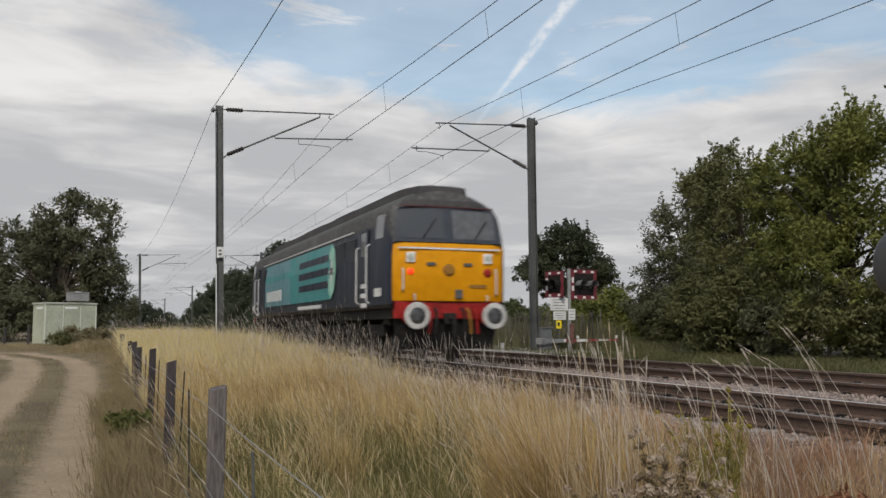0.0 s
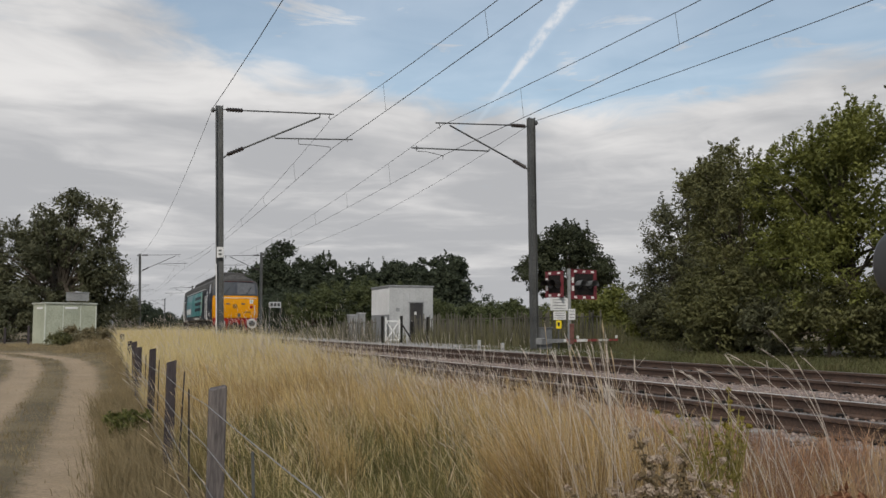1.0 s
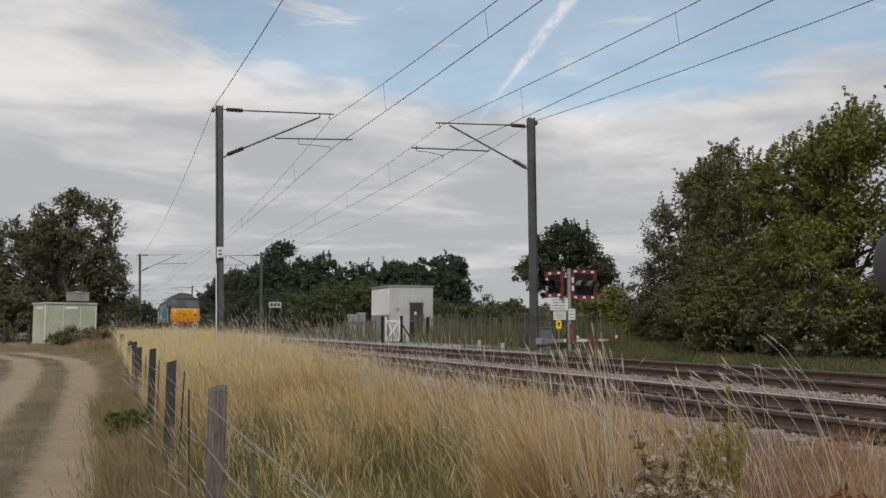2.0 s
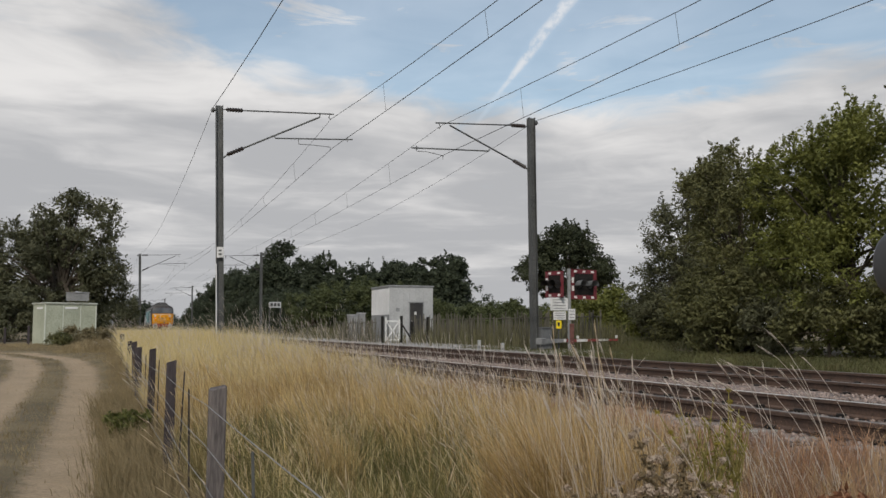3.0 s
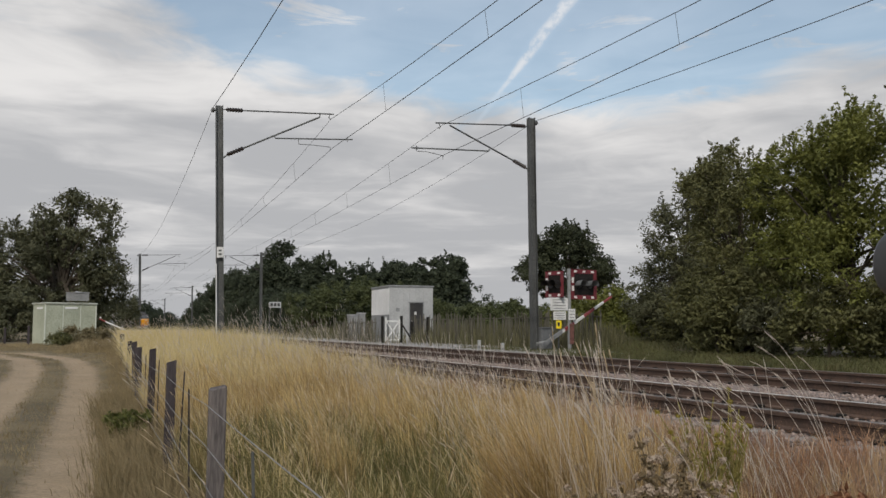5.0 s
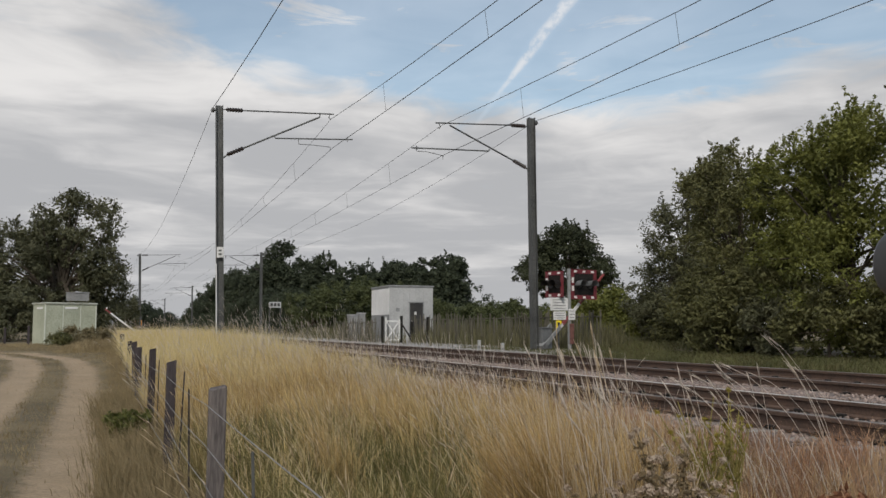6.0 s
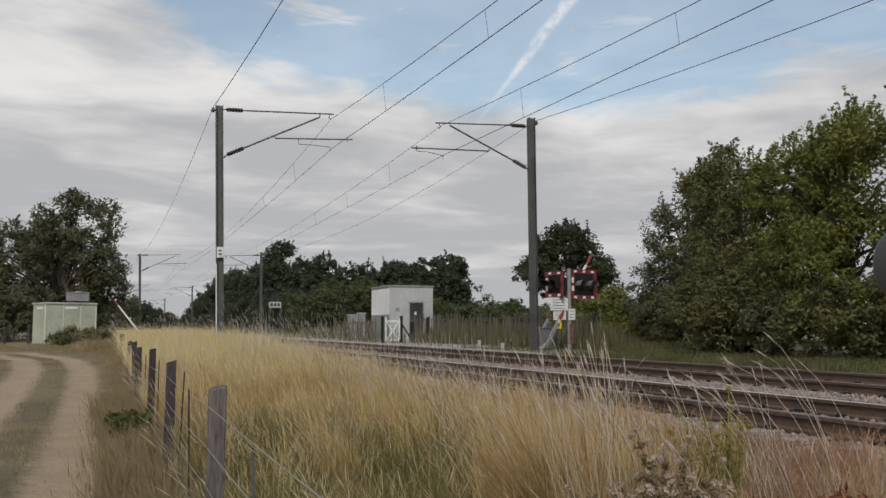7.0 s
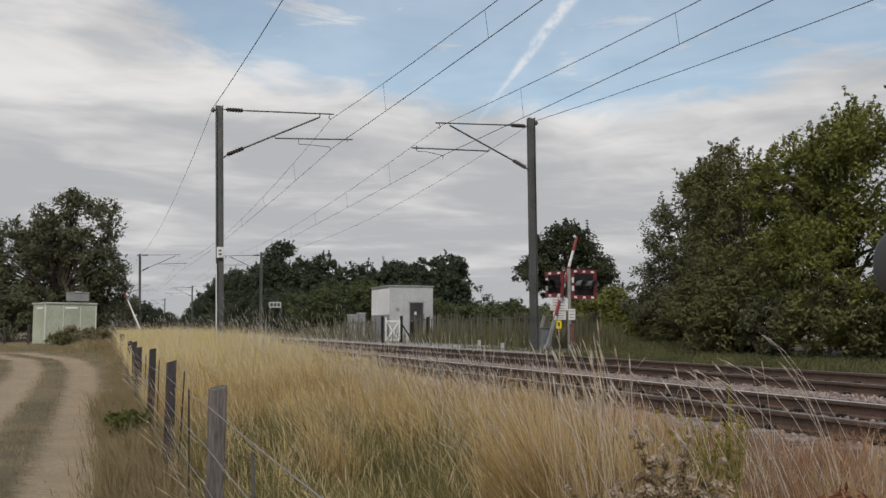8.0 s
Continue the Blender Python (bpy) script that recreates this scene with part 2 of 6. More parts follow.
class Shape:
    """Collects the pieces of one mesh."""

    def __init__(self):
        self.bm = bmesh.new()

    def box(self, x0, x1, y0, y1, z0, z1, m=None, bevel=0.0):
        co = [(x, y, z) for z in (z0, z1) for y in (y0, y1) for x in (x0, x1)]
        vs = [self.bm.verts.new(m @ Vector(c) if m else c) for c in co]
        fs = [self.bm.faces.new([vs[i] for i in f]) for f in ((0, 2, 3, 1), (4, 5, 7, 6), (0, 1, 5, 4), (2, 6, 7, 3), (0, 4, 6, 2), (1, 3, 7, 5))]
        if bevel:
            bmesh.ops.bevel(self.bm, geom=list({e for f in fs for e in f.edges}), offset=bevel, segments=2, affect="EDGES", profile=0.5)
        return self

    def tube(self, p, q, r, r2=None, seg=8, caps=True):
        p, q = Vector(p), Vector(q)
        r2 = r if r2 is None else r2
        a = (q - p).normalized()
        u = a.orthogonal().normalized()
        v = a.cross(u)
        rings = []
        for c, k in ((p, r), (q, r2)):
            rings.append([self.bm.verts.new(c + (u * math.cos(t) + v * math.sin(t)) * k) for t in (2 * math.pi * i / seg for i in range(seg))])
        for i in range(seg):
            j = (i + 1) % seg
            self.bm.faces.new((rings[0][i], rings[0][j], rings[1][j], rings[1][i]))
        if caps:
            self.bm.faces.new(rings[0][::-1])
            self.bm.faces.new(rings[1])
        return self

    def path(self, points, r, seg=6):
        """One continuous tube through the points."""
        pts = [Vector(p) for p in points]
        u = (pts[1] - pts[0]).orthogonal().normalized()
        rings = []
        for i, p in enumerate(pts):
            a = (pts[min(i + 1, len(pts) - 1)] - pts[max(i - 1, 0)]).normalized()
            u = (u - a * u.dot(a)).normalized()
            v = a.cross(u)
            rings.append([p + (u * math.cos(k) + v * math.sin(k)) * r for k in (2 * math.pi * j / seg for j in range(seg))])
        return self.loft(rings, True, True)

    def lathe(self, p, q, profile, seg=16):
        """A turned shape from p to q; profile: (share of the way, radius)."""
        p, q = Vector(p), Vector(q)
        u = (q - p).orthogonal().normalized()
        v = (q - p).normalized().cross(u)
        rings = [[p.lerp(q, s) + (u * math.cos(k) + v * math.sin(k)) * max(r, 1e-4) for k in (2 * math.pi * j / seg for j in range(seg))] for s, r in profile]
        return self.loft(rings, True, True)

    def loft(self, rings, closed=False, caps=False):
        rows = [[self.bm.verts.new(c) for c in ring] for ring in rings]
        k = len(rows[0])
        for a, b in zip(rows, rows[1:]):
            for i in range(k if closed else k - 1):
                j = (i + 1) % k
                self.bm.faces.new((a[i], a[j], b[j], b[i]))
        if caps:
            self.bm.faces.new(rows[0][::-1])
            self.bm.faces.new(rows[-1])
        return self

    def prism(self, outline, depth, m=None):
        """outline: (x, z) round a plate that is depth thick along y."""
        rings = [[(m @ Vector((x, y, z)) if m else Vector((x, y, z))) for x, z in outline] for y in (0, depth)]
        return self.loft(rings, True, True)


def part(name, shape, mat, parent=None, label="", smooth=False, at=None):
    """Links a shape as one mesh object under a thing or a part."""
    bm = shape.bm
    bmesh.ops.recalc_face_normals(bm, faces=bm.faces)
    me = bpy.data.meshes.new(name)
    bm.to_mesh(me)
    bm.free()
    me.materials.append(mat)
    return link(name, me, parent, label, at, smooth)


def link(name, me, parent=None, label="", at=None, smooth=False):
    if smooth:
        me.polygons.foreach_set("use_smooth", [True] * len(me.polygons))
        me.set_sharp_from_angle(angle=radians(35))
    ob = new(name, me)
    if parent:
        ob.parent = parent
    if at is not None:
        ob.matrix_basis = at
    if label:
        ob["label"] = label
    return ob


def thing(name, label, category, at=None, group="", kind=""):
    ob = new(name)
    ob.empty_display_size = 0.2
    if at is not None:
        ob.matrix_basis = at
    return tagged(ob, label, category, group, kind)


def smooth01(a, b, v):
    t = np.clip((np.asarray(v, float) - a) / (b - a), 0, 1)
    return t * t * (3 - 2 * t)


# ---------------------------------------------------------------- ground
def ground_z(x, y):
    x, y = np.asarray(x, float), np.asarray(y, float)
    field = -0.70 + 0.58 * smooth01(15, 48, y) + 0.0 * x
    field = field + 0.22 * smooth01(0.5, 4.2, x) * (1 - smooth01(15, 48, y))
    bed = -0.42
    beyond = -0.03 + 0.15 * smooth01(15, 22, x)
    a = smooth01(3.9, 5.2, x)
    b = smooth01(11.9, 12.9, x)
    return (field * (1 - a) + bed * a) * (1 - b) + beyond * b


TRACK_WAY = [(-1.1, -20), (-1.1, 2), (-1.1, 12), (-1.2, 22), (-1.35, 30), (-1.9, 35.5), (-3.6, 40), (-7.5, 43), (-20, 45), (-60, 49)]


def way_distance(x, y):
    """Signed distance to the middle of the farm track."""
    best = np.full(x.shape, 1e9)
    sign = np.ones(x.shape)
    for (ax, ay), (bx, by) in zip(TRACK_WAY, TRACK_WAY[1:]):
        dx, dy = bx - ax, by - ay
        t = np.clip(((x - ax) * dx + (y - ay) * dy) / (dx * dx + dy * dy), 0, 1)
        ex, ey = x - ax - t * dx, y - ay - t * dy
        d = np.hypot(ex, ey)
        s = np.sign(dx * ey - dy * ex)
        closer = d < best
        best, sign = np.where(closer, d, best), np.where(closer, s, sign)
    return best * sign


def make_ground():
    def steps(inner, step, lo, hi, grow):
        out = list(np.arange(inner[0], inner[1] + 1e-6, step))
        d = step
        while out[-1] < hi:
            d *= grow
            out.append(out[-1] + d)
        d = step
        while out[0] > lo:
            d *= grow
            out.insert(0, out[0] - d)
        return np.array(out)
    xs, ys = steps((-7, 5), 0.11, -3000, 3000, 1.13), steps((2, 45), 0.16, -3000, 4000, 1.13)
    X, Y = np.meshgrid(xs, ys)
    d = way_distance(X, Y)
    rut = np.maximum(1 - np.abs(d - 0.75) / 0.70, 1 - np.abs(d + 0.78) / 0.62)
    dirt = np.clip(rut * 1.3, 0, 1)
    Z = ground_z(X, Y) - 0.05 * dirt
    near = (np.abs(X) < 60) & (Y < 120) & (Y > -20)
    rough = np.sin(X * 1.7 + 1.3 * np.sin(Y * 0.9)) * np.sin(Y * 1.1 + 0.7 * np.sin(X * 1.3))
    Z = Z + np.where(near, rough * 0.018, 0)
    k = len(xs)
    i = np.arange((len(ys) - 1) * (k - 1))
    a = (i // (k - 1)) * k + i % (k - 1)
    tris = np.concatenate([np.stack([a, a + 1, a + k + 1], 1), np.stack([a, a + k + 1, a + k], 1)])
    me = fast_mesh("ground", np.stack([X, Y, Z], -1).reshape(-1, 3), tris, GROUND)
    me.attributes.new("dirt", "FLOAT", "POINT").data.foreach_set("value", dirt.astype(np.float32).ravel())
    me.polygons.foreach_set("use_smooth", [True] * len(me.polygons))
    tagged(link("ground", me), "dry brown grass field with a rutted sandy farm track", "ground", kind="structure")


make_ground()


# ---------------------------------------------------------------- railway
def make_bed():
    prof = [(4.7, -0.75), (5.0, -0.38), (5.55, -0.19), (8.3, -0.17), (8.75, -0.10), (9.2, -0.17), (12.3, -0.14), (12.6, -0.26), (12.95, -0.75)]
    ys = list(np.arange(-30, 60, 1.0)) + list(np.arange(60, 900, 20.0))
    s = Shape()
    s.loft([[(x + random.uniform(-0.05, 0.05), y, z + random.uniform(-0.012, 0.012)) for x, z in prof] for y in ys])
    tagged(part("ballast_bed", s, BALLAST, smooth=True), "grey-brown stone ballast bed under two railway tracks", "ballast", kind="structure")
    path = [(12.55, -0.06), (12.7, 0.035), (15.6, 0.05), (15.75, -0.06)]
    s = Shape()
    s.loft([[(x, 23.0, z - 0.12) for x, z in path]] + [[(x, y, z) for x, z in path] for y in np.arange(26.0, 200, 4.0)])
    tagged(part("gravel_path", s, GRAVEL), "pale gravel path along the far track", "path", kind="structure")
    # loose stones on the near part of the bed
    rng = np.random.default_rng(3)
    count = 26000
    x = rng.uniform(4.75, 12.6, count)
    y = 1.5 + 45 * rng.random(count) ** 1.6
    z = np.interp(x, [p[0] for p in prof], [p[1] for p in prof])
    r = rng.uniform(0.016, 0.036, count)
    ico = np.array([(1, 0, 0), (-1, 0, 0), (0, 1, 0), (0, -1, 0), (0, 0, 1), (0, 0, -1)], float)
    fac = np.array([(0, 2, 4), (2, 1, 4), (1, 3, 4), (3, 0, 4), (2, 0, 5), (1, 2, 5), (3, 1, 5), (0, 3, 5)])
    jit = 1 + rng.uniform(-0.35, 0.35, (count, 6, 3))
    spin = rng.uniform(0, 6.28, count)
    v = ico[None] * jit * r[:, None, None]
    c, sn = np.cos(spin)[:, None], np.sin(spin)[:, None]
    v = np.stack([v[..., 0] * c - v[..., 1] * sn, v[..., 0] * sn + v[..., 1] * c, v[..., 2] * 0.8 + v[..., 0] * 0.3], -1)
    v += np.stack([x, y, z + r * 0.3], -1)[:, None]
    tris = (np.arange(count)[:, None, None] * 6 + fac[None]).reshape(-1, 3)
    me = fast_mesh("ballast_stones", v.reshape(-1, 3), tris, STONE)
    tagged(link("ballast_stones", me), "loose angular grey-brown ballast stones", "stones", kind="stuff")


RAIL_PROFILE = [(-0.07, -0.159), (-0.07, -0.146), (-0.012, -0.128), (-0.010, -0.05), (-0.036, -0.036), (-0.036, -0.006), (-0.028, 0.0),
                (0.028, 0.0), (0.036, -0.006), (0.036, -0.036), (0.010, -0.05), (0.012, -0.128), (0.07, -0.146), (0.07, -0.159)]


def make_tracks():
    for centre, word in ((NEAR, "near"), (FAR, "far")):
        line = thing("railway_track", f"{word} track of two rusty rails on concrete sleepers", "railway track", pose(centre, 0, 0) if centre == NEAR else pose(centre, 0, 0.026, 0, -2.0, 0), "railway tracks")
        for side in (-GAUGE, GAUGE):
            s = Shape()
            s.loft([[(x + side, y, z) for x, z in RAIL_PROFILE] for y in (-30, 900)], True, True)
            rail = part("rail", s, RUST, line, "rust-brown steel rail")
            s = Shape()
            s.box(side - 0.028, side + 0.028, -30, 900, 0.0005, 0.005)
            # only the near track's farther rail carries the painted shine
            part("running_surface", s, RAILSHINE if centre == NEAR and side > 0 else RAILDULL, rail, "worn rail head")
        s = Shape()
        s.loft([[(-1.25, -0.13, -0.36), (-1.25, -0.10, -0.175), (-1.25, 0.10, -0.175), (-1.25, 0.13, -0.36)],
                [(-0.5, -0.13, -0.36), (-0.5, -0.09, -0.165), (-0.5, 0.09, -0.165), (-0.5, 0.13, -0.36)],
                [(0.5, -0.13, -0.36), (0.5, -0.09, -0.165), (0.5, 0.09, -0.165), (0.5, 0.13, -0.36)],
                [(1.25, -0.13, -0.36), (1.25, -0.10, -0.175), (1.25, 0.10, -0.175), (1.25, 0.13, -0.36)]], True, True)
        first = part("sleeper", s, CONCRETE, line)
        for i in range(1, 110):
            link("sleeper", first.data, line, at=pose(0, i * 0.65, random.uniform(-0.006, 0.004)))
        s = Shape()
        s.box(0.06, 0.13, -0.05, 0.05, -0.17, -0.125, bevel=0.012)
        clip = part("rail_clip", s, BLACK, line, "dark steel rail clip", at=pose(GAUGE, 0, 0))
        for i in range(1, 40):
            for x, turn in ((GAUGE, 0), (GAUGE, 180), (-GAUGE, 0), (-GAUGE, 180)):
                link("rail_clip", clip.data, line, at=pose(x, i * 0.65, 0, 0, 0, turn))


make_bed()
make_tracks()


# ---------------------------------------------------------------- overhead line
CONTACT, CATENARY = 6.40, 7.33
MASTS = [(3.57, 30.3), (3.35, 94.8), (3.4, 163), (3.4, 237)]
MASTS_FAR = [(13.95, 28.3), (14.25, 88.6), (14.3, 163), (14.2, 237)]


def make_mast(x, y, reach, plate):
    """A steel column with its cantilever; reach: signed distance to the wire."""
    side = 1 if reach > 0 else -1
    mast = thing("overhead_line_mast", "grey steel overhead line mast with a cantilever arm", "mast", pose(x, y, -0.1, 0, -1.35 if side > 0 else -0.45, 0), "overhead line masts")
    s = Shape()
    for dx in (-0.115, 0.102):
        s.box(dx, dx + 0.014, -0.115, 0.115, 0, 8.28)
    s.box(-0.101, 0.102, -0.006, 0.006, 0, 8.28)
    part("column", s, GALV, mast, "H-section steel column")
    s = Shape()
    s.box(-0.35, 0.35, -0.35, 0.35, -0.5, 0.12, bevel=0.03)
    part("footing", s, CONCRETE, mast)
    top, low = 8.16, 6.52
    d = side * 0.12
    if side > 0:
        end, tie, reg, far_end, drop, hold = 3.90, 3.40, 1.85, 4.55, 2.65, 3.75
        z_end, z_tie, z_reg, z_far, z_hold = 8.22, 8.09, 7.27, 7.36, 7.06
    else:
        end, tie, reg, far_end, drop, hold = -3.58, -3.07, -1.63, -4.45, -4.25, -3.32
        z_end, z_tie, z_reg, z_far, z_hold = 7.85, 7.80, 7.00, 6.94, 6.73
        top, low = 7.97, 6.40
    s = Shape()
    s.tube((side * 0.75, 0, top), (end, 0, z_end), 0.024)
    s.tube((d, 0, top), (side * 0.25, 0, top), 0.02)
    s.tube((tie, 0, z_tie), (tie, 0, z_tie + (z_end - top) * 0.9 + 0.1), 0.018)
    s.path([(end * 0.965, 0, z_end - 0.02), (end * 0.95, 0, z_end - 0.12), (end * 0.97, 0, z_end - 0.2)], 0.016)
    part("top_tube", s, GALV, mast)
    s = Shape()
    s.lathe((side * 0.22, 0, top), (side * 0.78, 0, top), [(0, 0.03)] + [(0.1 + 0.08 * i, 0.05 if i % 2 else 0.08) for i in range(11)] + [(1, 0.03)], 12)
    part("top_insulator", s, INSULATOR, mast, "ribbed brown insulator")
    s = Shape()
    bz = lambda k: low + (z_tie - low) * k
    s.tube((tie * 0.22, 0, bz(0.22)), (tie, 0, z_tie), 0.03)
    s.tube((d, 0, low), (tie * 0.08, 0, bz(0.08)), 0.025)
    part("bracket_tube", s, GALV, mast)
    s = Shape()
    s.lathe((tie * 0.07, 0, bz(0.07)), (tie * 0.235, 0, bz(0.235)), [(0, 0.03)] + [(0.1 + 0.08 * i, 0.05 if i % 2 else 0.08) for i in range(11)] + [(1, 0.03)], 12)
    part("bracket_insulator", s, INSULATOR, mast, "ribbed brown insulator")
    s = Shape()
    s.tube((reg * 0.985, 0, bz(reg / tie)), (reg, 0, z_reg), 0.016)
    s.tube((reg, 0, z_reg), (far_end, 0, z_far), 0.024)
    s.tube((far_end * 0.96, 0, z_far - 0.1), (far_end * 0.96, 0, z_far + 0.08), 0.012)
    part("registration_tube", s, GALV, mast)
    s = Shape()
    s.path([(drop, 0, z_reg), (drop, 0, z_reg - 0.16), (drop + (hold - drop) * 0.45, 0, z_reg - 0.17), (hold, 0, z_hold)], 0.012)
    s.tube((hold, 0, z_hold), (hold, 0, z_hold - 0.12), 0.01)
    part("steady_arm", s, GALV, mast)
    s = Shape()
    s.tube((-d, 0, 8.12), (-side * 0.28, 0, 8.12), 0.02).lathe((-side * 0.2, 0, 8.04), (-side * 0.2, 0, 8.2), [(0, 0.03), (0.3, 0.06), (0.7, 0.06), (1, 0.03)], 10)
    part("wire_bracket", s, GALV, mast)
    if plate:
        s = Shape()
        s.box(-0.11, 0.11, -0.128, -0.117, 3.2, 3.55)
        tag = part("number_plate", s, PLATE, mast, "white number plate")
        s = Shape()
        s.box(-0.05, 0.05, -0.131, -0.128, 3.40, 3.46).box(-0.05, 0.05, -0.131, -0.128, 3.28, 3.34)
        part("marking", s, GALV, tag)
        s = Shape()
        s.tube((-0.125, -0.13, 0.2), (-0.125, -0.13, 3.0), 0.022)
        part("cable_guard", s, PLATE, mast, "pale plastic cable guard")
    return mast


def wire_line(name, label, spans, r, sag):
    """A wire from support to support, sagging between them."""
    s = Shape()
    for p, q in zip(spans, spans[1:]):
        p, q = Vector(p), Vector(q)
        k = 14 if q.y < 120 else 5
        pts = [p.lerp(q, i / k) - Vector((0, 0, 4 * sag * (i / k) * (1 - i / k))) for i in range(k + 1)]
        s.path(pts, r * 0.72 if p.y < 0 else r * 0.55, 5)
    return tagged(part(name, s, WIRE), label, "wire", "overhead wires", "structure")


def make_overhead():
    for i, (x, y) in enumerate(MASTS):
        make_mast(x, y, NEAR - 0.15 - x, i == 0)
    for i, (x, y) in enumerate(MASTS_FAR):
        make_mast(x, y, FAR - 0.22 - x, False)
    near_hold, far_hold = [(6.85, -34), (7.25, 30.3), (6.95, 94.8), (7.1, 163), (6.95, 237)], [(11.0, -34), (10.56, 28.3), (10.75, 88.6), (10.5, 163), (10.7, 237)]
    for holds, side, lines, heights, sags in ((near_hold, 1, MASTS, (6.45, 7.03, 6.5), (0.33, 1.1)), (far_hold, -1, MASTS_FAR, (6.46, 6.62, 6.4), (0.16, 0.62))):
        low = [heights[0], heights[1]] + [heights[2]] * 3
        wire_line("contact_wire", "thin dark contact wire above the track", [(x, y, z) for (x, y), z in zip(holds, low)], 0.014, sags[0])
        high = [z + (1.0 if i == 1 else 1.05) for i, z in enumerate(low)]
        high[0] += 0.45 if side > 0 else -0.28
        wire_line("catenary_wire", "thin dark catenary wire above the track", [(x - 0.08, y, z) for (x, y), z in zip(holds, high)], 0.013, sags[1])
        mx = lines[0][0] - side * 0.35
        wire_line("earth_wire", "thin dark earth wire on mast tops", [(mx, -34, 8.1)] + [(x - side * 0.2 - (0.19 if side > 0 else 0.06), y, 8.1) for x, y in lines], 0.014, 1.1)
        for p in range(3):
            (xa, ya), (xb, yb) = holds[p], holds[p + 1]
            for k in range(8):
                t = 0.10 + k * 0.8 / 7.0 if p else 0.90 - k * 0.8 / 7.0
                x, y, q = xa + (xb - xa) * t, ya + (yb - ya) * t, 4 * t * (1 - t)
                z0, z1 = low[p] + (low[p + 1] - low[p]) * t - sags[0] * q, high[p] + (high[p + 1] - high[p]) * t - sags[1] * q
                s = Shape()
                s.tube((x, y, z0), (x - 0.08, y, z1), 0.005, seg=5)
                tagged(part("dropper", s, WIRE), "thin dropper between the overhead wires", "dropper", "droppers")


make_overhead()


# ---------------------------------------------------------------- locomotive
SECTION = [(1.27, 1.22), (1.335, 1.30), (1.345, 1.75), (1.345, 2.45), (1.315, 3.02), (1.275, 3.34), (1.20, 3.46), (0.95, 3.61), (0.62, 3.76), (0.30, 3.84), (0.0, 3.86)]
RAKE = [(0.0, 0.02), (0.04, 0.20), (0.10, 0.42), (0.18, 0.64), (0.27, 0.84), (0.38, 0.95), (0.65, 0.985), (1.1, 1.0)]
LENGTH = 18.9


def loco_point(x, z, y):
    """A point of the body's section, drawn in towards the cab ends."""
    e = min(y, LENGTH - y)
    k = float(np.interp(e, [a for a, b in RAKE], [b for a, b in RAKE]))
    w = float(np.interp(e, [0, 0.12, 0.4, 1.0], [0.950, 0.980, 0.992, 1.0]))
    return (x * w, y, z if z < 2.60 else 2.60 + (z - 2.60) * k)


def screen_depth(x, z):
    """How far back the raked cab front lies at (x, z)."""
    top = float(np.interp(abs(x), [p[0] for p in SECTION[::-1]], [p[1] for p in SECTION[::-1]]))
    return float(np.interp((z - 2.60) / (top - 2.60), [b for a, b in RAKE], [a for a, b in RAKE]))


